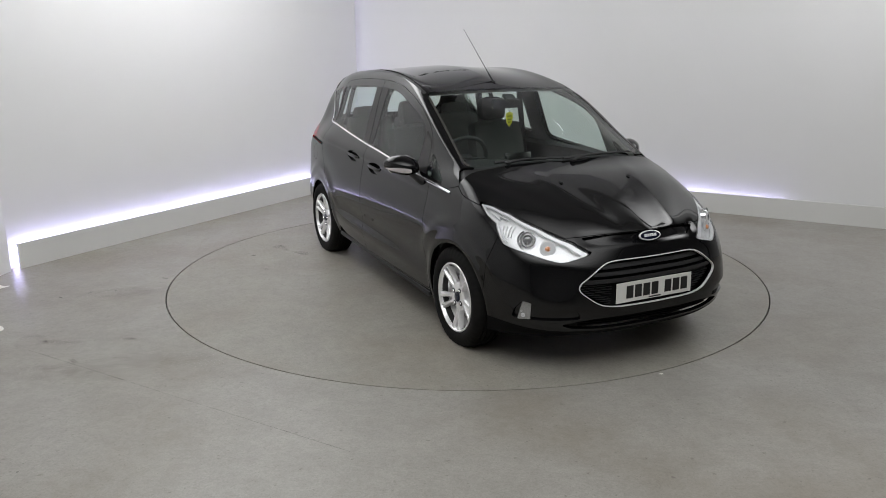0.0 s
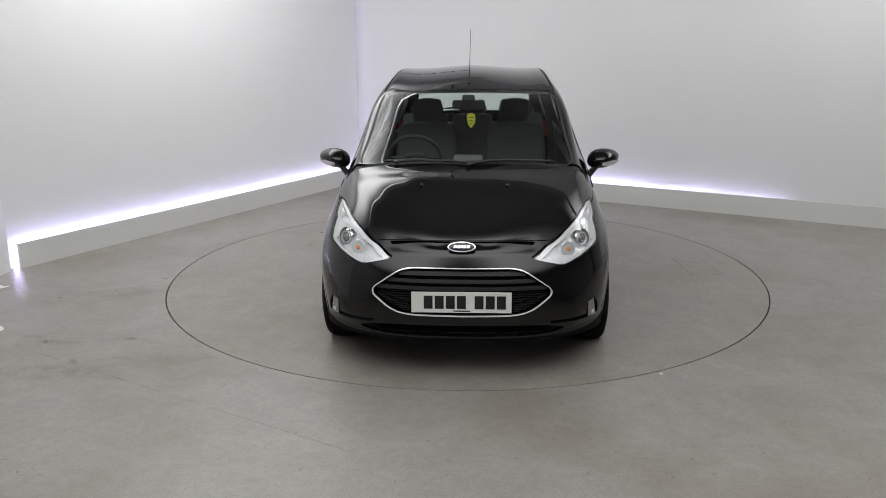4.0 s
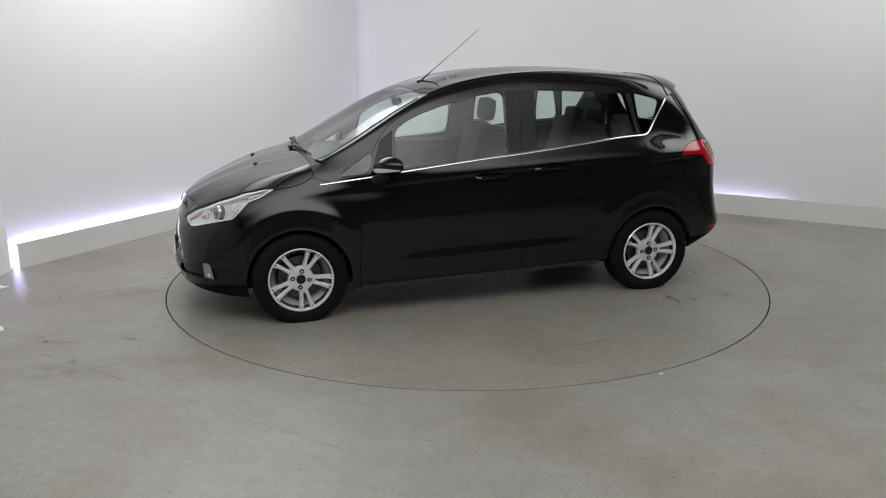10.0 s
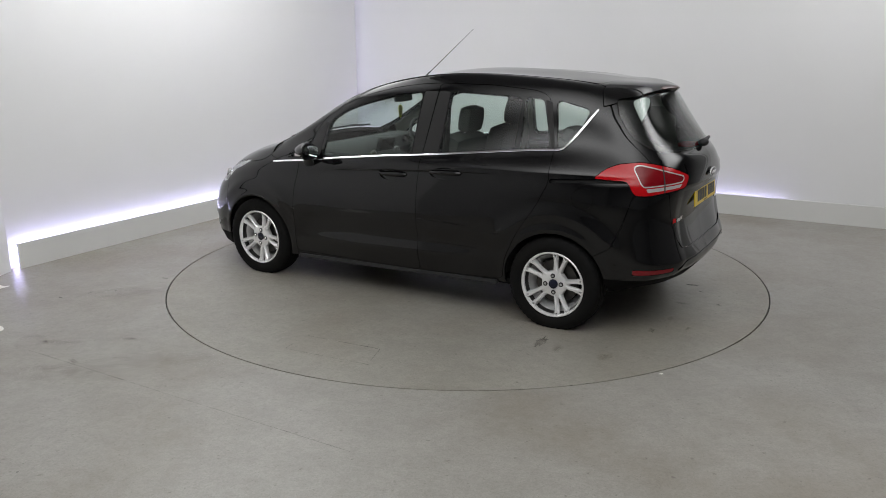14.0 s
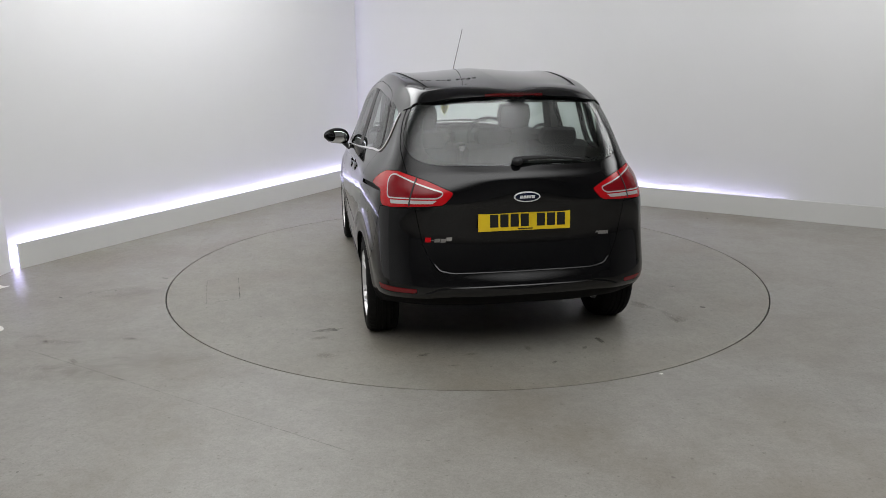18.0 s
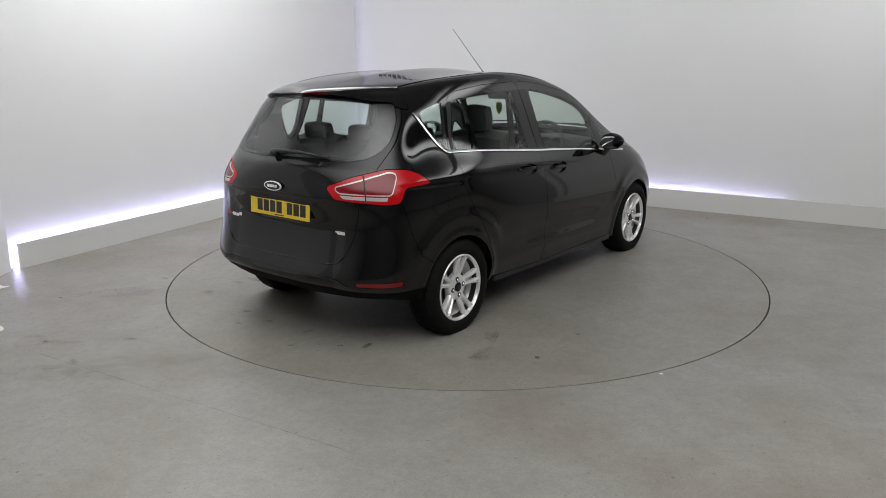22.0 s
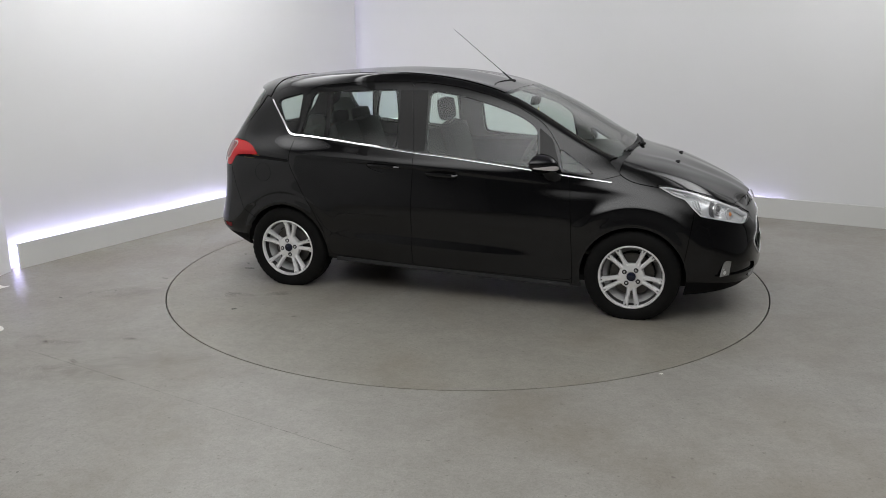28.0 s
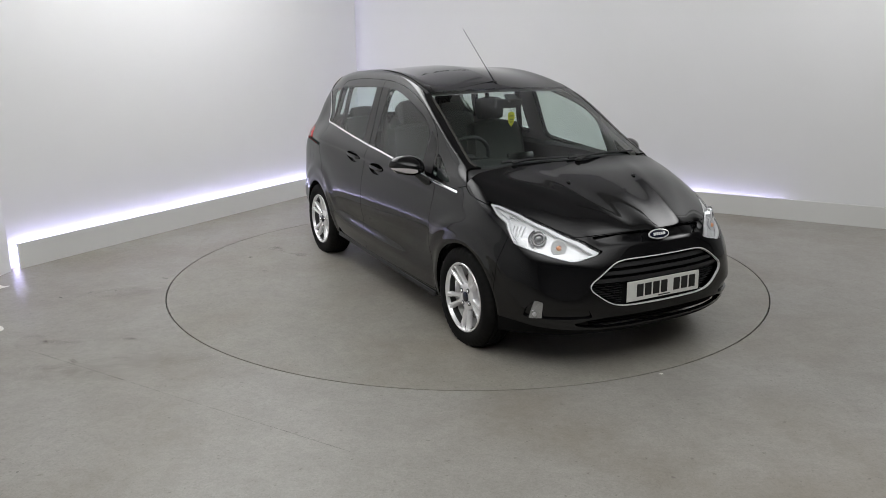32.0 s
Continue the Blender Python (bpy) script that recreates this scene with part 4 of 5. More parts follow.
    for k in range(5):
        a = 2 * math.pi * k / 5 + radians(phase)

        def run(bm, rows_in):
            rows = []
            for r, off, w, h in rows_in:
                ring = []
                for dw, dh in ((-1.12, -0.030), (-1.12, -0.012), (-0.48, 0.0), (0.48, 0.0), (1.12, -0.012), (1.12, -0.030)):
                    py = off + dw * w
                    ring.append(bm.verts.new((r * math.cos(a) - py * math.sin(a), r * math.sin(a) + py * math.cos(a), h + dh)))
                rows.append(ring)
            for p, q in zip(rows, rows[1:]):
                for i in range(6):
                    bm.faces.new((p[i], p[(i + 1) % 6], q[(i + 1) % 6], q[i]))
            bm.faces.new(rows[0]), bm.faces.new(rows[-1])

        for j in (-1, 1):
            bm = bmesh.new()
            run(bm, [(0.060, j * 0.0140, 0.0150, 0.061), (0.088, j * 0.0160, 0.0140, 0.066), (0.100, j * 0.0190, 0.0120, 0.069), (0.130, j * 0.0240, 0.0120, 0.074), (0.160, j * 0.0300, 0.0135, 0.080), (0.178, j * 0.0340, 0.0155, 0.084)])
            for e in (-1, 1):
                run(bm, [(0.172, j * 0.0320 + e * 0.0060, 0.0065, 0.083), (0.188, j * 0.0355 + e * 0.0105, 0.0065, 0.086), (0.203, j * 0.0385 + e * 0.0150, 0.0075, 0.088)])
            part("spoke", bm, M_ALLOY, root)
    for k in range(4):
        a = radians(phase - (35 if side > 0 else 0)) + k * math.pi / 2
        at = Matrix.Translation((0.0525 * math.cos(a), 0.0525 * math.sin(a), 0))
        cup = part("nut_recess", lathe([(0.0155, 0.060), (0.0155, 0.0682), (0.0, 0.0682)], at, n=20), M_TRIM, root, "dark wheel nut recess")
        part("wheel_nut", lathe([(0.0095, 0.06), (0.0095, 0.0715), (0.006, 0.0755), (0.0, 0.0755)], at, n=6), M_CHROME, root, "bright wheel nut")
    return root


for wx, sd, turned in ((1.2445, 1, 27), (1.2445, -1, 57), (-1.2445, 1, 39), (-1.2445, -1, 10)):
    wheel(wx, sd, turned)


def underside():
    bm = boxed(1.9, 1.50, 0.05, Matrix.Translation((0.0, 0, 0.235)), 0.02)
    part("floor_pan", bm, M_DARK, CAR, "dark underside")
    part("engine_undertray", boxed(0.80, 1.12, 0.135, Matrix.Translation((1.36, 0, 0.235)), 0.03), M_DARK, CAR, "dark tray under the engine")
    for x in (1.247, -1.247):
        for sd in (1, -1):
            n = 24
            bm = bmesh.new()
            rows = []
            for yy in (0.50, 0.80):
                rows.append([bm.verts.new((x + 0.345 * math.cos(math.pi * (0.02 + 0.96 * i / n)), sd * yy, 0.28 + 0.345 * math.sin(math.pi * (0.02 + 0.96 * i / n)))) for i in range(n + 1)])
            for i in range(n):
                bm.faces.new((rows[0][i], rows[0][i + 1], rows[1][i + 1], rows[1][i]))
            bm.faces.new(rows[0])
            for end in ((0,) if x > 0 else ()):
                a, b = rows[0][end], rows[1][end]
                c, d = (bm.verts.new((v.co.x, v.co.y * 0.96, 0.20)) for v in (b, a))
                bm.faces.new((a, b, c, d))
            part("wheel_arch_liner", bm, M_DARK, CAR, "matt black wheel arch liner")


underside()
# ---- places on the shell ----
def on(axes, a, b, need=None):
    """The shell's point nearest to (a, b) in two axes, and its normal there."""
    i, j = ("xyz".index(c) for c in axes)
    v = SHELL.v
    d = (v[:, i] - a) ** 2 + (v[:, j] - b) ** 2
    if need is not None:
        d = d + np.where(need(v), 0, 9)
    k = int(d.argmin())
    return Vector(v[k]), Vector(SHELL.n[k])


def side_at(x, z):
    return on("xz", x, z, lambda v: v[:, 1] > 0.45)


def top_at(x, y):
    return on("xy", x, abs(y), lambda v: v[:, 2] > 0.66)


def mirror_bm(bm):
    bmesh.ops.transform(bm, matrix=Matrix.Diagonal((1, -1, 1, 1)), verts=bm.verts)
    return bm


def facing(p, n, up=(0, 0, 1)):
    """Local z along n, local y towards up."""
    z = Vector(n).normalized()
    x = Vector(up).cross(z).normalized()
    y = z.cross(x)
    return Matrix(((x.x, y.x, z.x, p[0]), (x.y, y.y, z.y, p[1]), (x.z, y.z, z.z, p[2]), (0, 0, 0, 1)))


def ellipsoid(rx, ry, rz, m=None, nu=24, nv=14, power=1.0):
    bm = bmesh.new()
    bmesh.ops.create_uvsphere(bm, u_segments=nu, v_segments=nv, radius=1.0)
    for v in bm.verts:
        for k, r in enumerate((rx, ry, rz)):
            c = v.co[k]
            v.co[k] = math.copysign(abs(c) ** power, c) * r
    if m:
        bmesh.ops.transform(bm, matrix=m, verts=bm.verts)
    return bm


# ---- number plates, with plain bars for the characters ----
def plate(m, face, label):
    w, h = 0.520, 0.111
    base = prism([(-w / 2, -h / 2), (w / 2, -h / 2), (w / 2, h / 2), (-w / 2, h / 2)], 0.006, m, 0.002)
    root = part("number_plate", base, face, CAR, label, smooth=False)
    x = -0.195
    for k in range(7):
        if k == 4:
            x += 0.034
        cw = 0.046
        # each character: two uprights and a bridge, as plain bars
        part("character_bar", prism([(x, -0.034), (x + cw, -0.034), (x + cw, 0.036), (x, 0.036)], 0.0012, m @ Matrix.Translation((0, 0, 0.006))), M_PLATE_BAR, root, smooth=False)
        x += 0.0575
    part("maker_bar", prism([(-0.04, -0.049), (0.045, -0.049), (0.045, -0.043), (-0.04, -0.043)], 0.001, m @ Matrix.Translation((0, 0, 0.006))), M_PLATE_BAR, root, smooth=False)
    return root


plate(facing((2.022, 0, 0.443), (1, 0, 0.02)), M_PLATE_W, "white front number plate with black character bars")
plate(facing((-1.933, 0, 0.803), (-1, 0, 0.06)), M_PLATE_Y, "yellow rear number plate with black character bars")


# ---- oval badges ----
def oval(rx, ry, n=40):
    return [(rx * math.cos(2 * math.pi * i / n), ry * math.sin(2 * math.pi * i / n)) for i in range(n)]


def badge(m):
    root = part("badge", prism(oval(0.074, 0.029), 0.007, m, 0.003), M_BRIGHT, CAR, "chrome-rimmed dark blue oval badge")
    part("badge_face", prism(oval(0.066, 0.0225), 0.0085, m, 0.002), M_BADGE, root)
    for k, (x, w) in enumerate(((-0.034, 0.018), (-0.016, 0.013), (-0.001, 0.012), (0.014, 0.013), (0.032, 0.016))):
        part("badge_bar", prism([(x - w / 2, -0.008), (x + w / 2, -0.008), (x + w / 2 + 0.003, 0.008), (x - w / 2 + 0.003, 0.008)], 0.0098, m), M_BRIGHT, root)


badge(facing((1.958, 0, 0.722), (0.86, 0, 0.5)))
badge(facing((-1.974, 0, 0.940), (-1, 0, 0.06)))


def script_bars(name, bars, label):
    root = None
    for y0, y1, z0, z1, m_ in bars:
        p, n = on("yz", (y0 + y1) / 2 if y0 > 0 else -(y0 + y1) / 2, (z0 + z1) / 2, lambda v: v[:, 0] < -1.5)
        n = Vector((n.x, n.y if y0 > 0 else -n.y, n.z))
        m = facing((p.x, (y0 + y1) / 2, p.z), n)
        w, h = abs(y1 - y0), z1 - z0
        bm = prism([(-w / 2, -h / 2), (w / 2, -h / 2), (w / 2 + 0.003, h / 2), (-w / 2 + 0.003, h / 2)], 0.003, m)
        root = part(name if root is None else "badge_bar", bm, m_, CAR if root is None else root, label if root is None else "")


script_bars("model_badge", [(.515, .548, .690, .716, M_RED), (.500, .513, .700, .704, M_CHROME), (.466, .497, .692, .712, M_CHROME), (.434, .463, .692, .712, M_CHROME), (.400, .431, .692, .712, M_CHROME)], "red and chrome model badge")
script_bars("engine_badge", [(-.500, -.425, .706, .716, M_CHROME), (-.500, -.440, .692, .702, M_CHROME)], "small chrome engine badge")


# ---- grille bars ----
for k, (z0, z1) in enumerate(((.584, .606), (.545, .566), (.505, .526))):
    bar = SHELL.cut(both_of(grow(grille, -0.004), beyond("z", z0), beyond("z", z1, -1))).pushed(-0.012)
    bar.both().made("grille_bar", M_TRIM, CAR, "", 0.03)
for k in range(9):
    z0 = .386 + .013 * k
    bar = SHELL.cut(both_of(grow(grille, -0.004), beyond("y", .27), beyond("z", z0), beyond("z", z0 + .005, -1))).pushed(-0.028)
    for half in (bar, bar.mirrored()):
        half.made("grille_mesh_bar", M_TRIM, CAR, "", 0.015)
for z0 in (.262, .279, .296):
    SHELL.cut(both_of(grow(intake, -0.004), beyond("z", z0), beyond("z", z0 + .006, -1))).pushed(-0.020).both().made("intake_bar", M_MATT, CAR, "", 0.02)


# ---- headlights: projector, amber bulb, bright trims ----
def headlight_inside(lamp, sd):
    def put(bm):
        return bm if sd < 0 else mirror_bm(bm)
    aim = facing((1.732, -0.638, 0.717), (0.80, -0.56, 0.18))
    root = part("projector", put(lathe([(0.047, -0.030), (0.044, 0.000), (0.040, 0.005), (0.037, 0.000), (0.034, -0.03)], aim, n=36, closed=True)), M_CHROME, lamp, "satin projector housing")
    part("projector_ring", put(lathe([(0.034, -0.02), (0.034, 0.009), (0.031, 0.012), (0.027, 0.007), (0.025, -0.02)], aim, n=36, closed=True)), M_LAMP_GREY, root, "grey projector ring")
    part("projector_lens", put(ellipsoid(0.026, 0.026, 0.016, aim)), M_GREYLENS, root, "dark grey projector lens")
    bm = bmesh.new()
    rows = []
    for k in range(9):
        a = radians(115 + 125 * k / 8)
        rows.append([bm.verts.new(aim @ Vector((r * math.cos(a), r * math.sin(a), h))) for r, h in ((0.048, -0.004), (0.057, 0.002), (0.057, -0.02), (0.048, -0.02))])
    for p, q in zip(rows, rows[1:]):
        for i in range(4):
            bm.faces.new((p[i], p[(i + 1) % 4], q[(i + 1) % 4], q[i]))
    bm.faces.new(rows[0]), bm.faces.new(rows[-1])
    part("housing_gap", put(bm), M_LAMP_DARK, root, "dark gap beside the projector")
    aim2 = facing((1.806, -0.560, 0.678), (0.86, -0.46, 0.20))
    part("reflector_dish", put(lathe([(0.046, 0.004), (0.048, 0.001), (0.038, -0.012), (0.022, -0.018), (0.0, -0.020)], facing((1.792, -0.542, 0.674), (0.86, -0.46, 0.20)), n=36)), M_LAMP_SILVER, lamp, "shallow chrome reflector dish")
    bowl = part("indicator_bowl", put(lathe([(0.040, 0.008), (0.043, 0.005), (0.024, -0.014), (0.0, -0.018)], aim2, n=30)), M_LAMP_SILVER, lamp, "fluted silver indicator bowl")
    for k in range(12):
        a = 2 * math.pi * k / 12
        bm = bmesh.new()
        q = []
        for r, h in ((0.025, -0.0125), (0.0405, 0.0045)):
            for da in (-0.09, 0.09):
                q.append(bm.verts.new(aim2 @ Vector((r * math.cos(a + da), r * math.sin(a + da), h + 0.0015))))
        bm.faces.new((q[0], q[1], q[3], q[2]))
        part("flute", put(bm), M_LAMP_GREY, bowl)
    part("bulb_ring", put(lathe([(0.023, -0.012), (0.023, 0.004), (0.020, 0.007), (0.016, 0.002), (0.015, -0.012)], aim2, n=30, closed=True)), M_PINK, bowl, "pale amber ring")
    part("indicator_bulb", put(ellipsoid(0.0155, 0.0155, 0.019, aim2)), M_AMBER, bowl, "amber indicator bulb")


for lamp, sd in zip(HEADLIGHTS, (1, -1)):
    headlight_inside(lamp, sd)
    s = (SHELL if sd > 0 else SHELL.mirrored()).cut(headlamp).fine(2)
    rim = s.cut(both_of(grow(headlamp, -0.003), outside(grow(headlamp, -0.011)))).pushed(-0.010)
    rim.made("trim", M_LAMP_WHITE, lamp, "satin silver inner edge", 0.02)
    blade = s.cut(both_of(grow(headlamp, -0.02), poly([(1.42, .86), (1.60, .71), (1.66, .70), (1.50, .85)], r=0.01))).pushed(-0.014)
    blade.made("blade", M_LAMP_WHITE, lamp, "bright upright lamp blade", 0.02)
    strip = s.cut(both_of(grow(headlamp, -0.018), poly([(1.45, .868), (1.45, .845), (1.69, .785), (1.90, .69), (1.92, .705), (1.69, .806)]))).pushed(-0.016)
    strip.made("lamp_strip", M_LAMP_GREY, lamp, "ribbed bright strip along the upper edge", 0.012)
    for k in range(11):
        x0 = 1.475 + 0.034 * k
        z0 = 0.846 - 0.245 * (x0 - 1.475) - 0.33 * max(0.0, x0 - 1.69) ** 1.15
        cell = s.cut(both_of(grow(headlamp, -0.016), poly([(x0, z0), (x0 + 0.022, z0 - 0.006), (x0 + 0.024, z0 + 0.010), (x0 + 0.002, z0 + 0.016)]))).pushed(-0.0125)
        if len(cell.t):
            cell.made("lamp_cell", M_LAMP_WHITE, lamp, "small bright running lamp cell", 0.006)
    for k in range(5):
        x0 = 1.560 + 0.016 * k
        rib = s.cut(both_of(grow(headlamp, -0.02), poly([(x0, .790), (x0 + 0.008, .788), (x0 + 0.030, .735), (x0 + 0.022, .735)]))).pushed(-0.020)
        if len(rib.t):
            rib.made("lamp_rib", M_LAMP_WHITE, lamp, "", 0.012)


# ---- tail lights: darker fields, pale outline, clear strip ----
def wrap(points, r=0.0):
    f = poly(points, "xz", r)
    return lambda x, y, z: f(-x - np.abs(y), y, z)


field = wrap([(1.465, .962), (1.154, 1.022), (1.03, 1.043), (.975, 1.030), (1.02, .928), (1.435, .938)], 0.014)
for lamp, sd in zip(TAILLIGHTS, (1, -1)):
    s = (SHELL if sd > 0 else SHELL.mirrored()).cut(grow(tail_lamp, -0.006)).fine(2)
    s.cut(field).pushed(0.0015).made("dark_field", M_REDDARK, lamp, "deep red lens field", 0.002)
    s.cut(both_of(grow(field, 0.007), outside(field))).pushed(0.003).made("pale_outline", M_CLEARLENS, lamp, "pale outline in the lens", 0.003)
    s.cut(wrap([(1.43, .924), (1.05, .915), (1.06, .895), (1.40, .906)])).pushed(0.002).made("reversing_lens", M_CLEARLENS, lamp, "clear reversing lamp strip", 0.002)
    s.cut(wrap([(1.235, 1.06), (1.245, 1.06), (1.225, .86), (1.215, .86)])).pushed(0.004).made("lamp_joint", M_TRIM, lamp, "", 0.003)

# ---- fog light lenses, facing forwards in their recesses ----
for sd in (1, -1):
    bm = bmesh.new()
    face = [(1.837, .680, .311), (1.788, .727, .308), (1.795, .720, .350), (1.809, .709, .410), (1.845, .678, .420)]
    fv = [bm.verts.new((x, sd * y, z)) for x, y, z in face]
    bv = [bm.verts.new((x - 0.008, sd * (y - 0.002), z)) for x, y, z in face]
    bm.faces.new(fv), bm.faces.new(bv)
    for i in range(5):
        k = (i + 1) % 5
        bm.faces.new((fv[i], fv[k], bv[k], bv[i]))
    root = part("fog_light", bm, M_FOG, CAR, "small wedge-shaped front fog light", smooth=False)
    m = facing((1.808, sd * 0.7065, 0.332), (0.69, sd * 0.72, 0))
    part("fog_bulb", lathe([(0.014, -0.01), (0.014, 0.001), (0.010, 0.003), (0.0, 0.004)], m, n=20), M_LAMP_GREY, root, "round grey fog lamp lens")
    for z in (0.352, 0.366, 0.380):
        part("rib", boxed(0.004, 0.020 - (z - 0.35) * 0.25, 0.0035, Matrix.Translation((1.804, sd * (0.7105 - (z - 0.35) * 0.15), z)) @ Matrix.Rotation(sd * 0.83, 4, "Z")), M_LAMP_GREY, root)


# ---- door mirrors ----
def door_mirror(sd):
    bm = bmesh.new()
    bmesh.ops.create_uvsphere(bm, u_segments=36, v_segments=20, radius=1.0)
    for v in bm.verts:
        x, y, z = v.co
        taper = 1 - 0.22 * y
        x2 = x * (0.105 if x > 0 else 0.035) * taper
        z2 = z * (0.070 if z > 0 else 0.058) * taper * (1 - 0.15 * max(0, x))
        v.co = Vector((0.655 + x2 - 0.05 * max(0, y), sd * (0.900 + 0.108 * math.copysign(abs(y) ** 0.9, y)), 0.995 + z2 + 0.012 * y))
    root = part("door_mirror", bm, M_PAINT, CAR, "black door mirror with clear indicator")
    bm = ellipsoid(0.006, 0.090, 0.050, Matrix.Translation((0.622, sd * 0.900, 0.992)) @ Matrix.Rotation(-sd * 0.08, 4, "Z"), power=0.8)
    part("mirror_glass", bm, M_MIRROR, root, "silvered mirror glass")
    arm = bmesh.new()
    rows = []
    for k in range(7):
        t = k / 6
        c = Vector((0.675 + 0.045 * t, sd * (0.865 - 0.065 * t), 0.958 - 0.055 * t))
        rows.append([arm.verts.new(c + Vector(((0.032 + 0.02 * t) * math.cos(a), sd * 0.0, (0.018 + 0.012 * t) * math.sin(a))) + Vector((0, sd * 0.03 * math.cos(a) * 0, 0))) for a in [2 * math.pi * i / 14 for i in range(14)]])
    for p, q in zip(rows, rows[1:]):
        for i in range(14):
            arm.faces.new((p[i], p[(i + 1) % 14], q[(i + 1) % 14], q[i]))
    arm.faces.new(rows[0]), arm.faces.new(rows[-1])
    part("arm", arm, M_TRIM, root, "matt black mirror arm")
    ind = bmesh.new()
    rows = []
    for k in range(12):
        t = k / 11
        y = 0.90 + 0.105 * (-0.2 + 1.15 * t) * 0.98
        q = (y - 0.90) / 0.108
        rx = 0.100 * (1 - 0.22 * q) * math.sqrt(max(0.0, 1 - min(1, abs(q)) ** 2.2)) - 0.05 * max(0, q)
        h = 0.004 + 0.011 * math.sin(math.pi * min(1, 0.15 + t * 0.85))
        zc = 0.974 + 0.010 * t
        rows.append([ind.verts.new((0.655 + rx + dx, sd * y, zc + dz * h)) for dx, dz in ((-0.02, -1), (0.006, -1), (0.010, 0), (0.006, 1), (-0.02, 1))])
    for p, q in zip(rows, rows[1:]):
        for i in range(5):
            ind.faces.new((p[i], p[(i + 1) % 5], q[(i + 1) % 5], q[i]))
    ind.faces.new(rows[0]), ind.faces.new(rows[-1])
    part("indicator", ind, M_CLEARLENS, root, "clear side indicator lens")


for sd in (1, -1):
    door_mirror(sd)


# ---- door handles ----
for hx, hz in ((-.042, .880), (-.462, .922)):
    for sd in (1, -1):
        door = (DOORS if hx > -.2 else SLIDES)[0 if sd > 0 else 1]
        bm = bmesh.new()
        rows = []
        for k in range(13):
            t = -1 + 2 * k / 12
            p, n = side_at(hx + t * 0.118, hz + 0.003 - t * 0.003)
            lift = 0.010 * (1 - t ** 4) + 0.001
            hh = 0.014 * (1 - 0.35 * t * t)
            c = p + n * lift
            rows.append([bm.verts.new(Vector((c.x, sd * (c.y + dn), c.z + dz * hh))) for dn, dz in ((-0.010, -1), (0.002, -0.9), (0.006, 0), (0.002, 0.9), (-0.010, 1))])
        for p, q in zip(rows, rows[1:]):
            for i in range(5):
                bm.faces.new((p[i], p[(i + 1) % 5], q[(i + 1) % 5], q[i]))
        bm.faces.new(rows[0]), bm.faces.new(rows[-1])
        part("door_handle", bm, M_PAINT, door, "black pull handle")

# ---- roof aerial ----
zr = top_at(0.25, 0)[0].z
bm = ellipsoid(0.028, 0.010, 0.009, Matrix.Translation((0.240, 0, zr + 0.003)))
AERIAL = part("aerial", bm, M_TRIM, CAR, "thin black roof aerial leaning back")
part("stub", tube([(0.238, 0, zr + 0.004), (0.165, 0, zr + 0.064)], 0.007, 8, r_end=0.005), M_TRIM, AERIAL)
part("rod", tube([(0.235, 0, zr + 0.008), (0.16, 0, zr + 0.068), (-0.21, 0, 1.842)], 0.0036, 8, r_end=0.0016), M_TRIM, AERIAL)


# ---- wipers and washer jets ----
def wiper(p0, p1, blade0, blade1, name="windscreen_wiper"):
    a, b = Vector(p0), Vector(p1)
    mid = (a + b) / 2 + Vector((0, 0, 0.010))
    root = part(name, tube([a, a + (mid - a) * 0.5 + Vector((0, 0, 0.003)), mid, b], 0.010, 8, r_end=0.006), M_TRIM, CAR, "black wiper arm")
    part("blade", tube([blade0, ((Vector(blade0) + Vector(blade1)) / 2 + Vector((0.004, 0, 0.008))), blade1], 0.009, 6, r_end=0.006), M_TRIM, root)
    part("pivot", ellipsoid(0.018, 0.020, 0.012, Matrix.Translation(p0)), M_TRIM, root)


def scr(y, up):
    """A point on the windscreen's foot, up metres along it."""
    yy = abs(y)
    x = 1.155 - 0.09 * (yy / 0.6) ** 2 - up
    p, n = top_at(x, yy)
    p = p + n * 0.011
    return (p.x, y, p.z)


wiper(scr(-0.42, -0.045), scr(-0.16, -0.015), scr(-0.50, -0.03), scr(0.06, -0.02))
wiper(scr(0.02, -0.045), scr(0.28, -0.015), scr(-0.04, -0.025), scr(0.53, -0.03))
for sd in (1, -1):
    p, n = top_at(1.46, 0.247)
    part("washer_jet", ellipsoid(0.017, 0.011, 0.008, Matrix.Translation((p.x, sd * p.y, p.z + 0.003))), M_TRIM, CAR, "small black washer jet")


def gate_at(y, z, lift=0.02):
    p, n = on("yz", abs(y), z, lambda v: v[:, 0] < -1.3)
    return Vector((p.x + n.x * lift, y, p.z + n.z * lift))


bm = tube([gate_at(0.045, 1.118, .028), gate_at(-0.02, 1.124, .032), gate_at(-0.16, 1.122, .028), gate_at(-0.35, 1.110, .014)], 0.016, 10, r_end=0.006)
RW = part("rear_wiper", bm, M_TRIM, CAR, "black rear wiper on the tailgate window")
part("pivot", ellipsoid(0.032, 0.030, 0.024, Matrix.Translation(gate_at(0.04, 1.114, .02))), M_TRIM, RW)

# ---- mud flap edge behind the rear wheels and sill strips ----
for sd in (1, -1):
    part("sill_edge", boxed(1.70, 0.03, 0.03, Matrix.Translation((0.0, sd * 0.80, 0.212)) @ Matrix.Rotation(radians(1.6), 4, "Y"), 0.008), M_TRIM, CAR, "matt black sill edge")
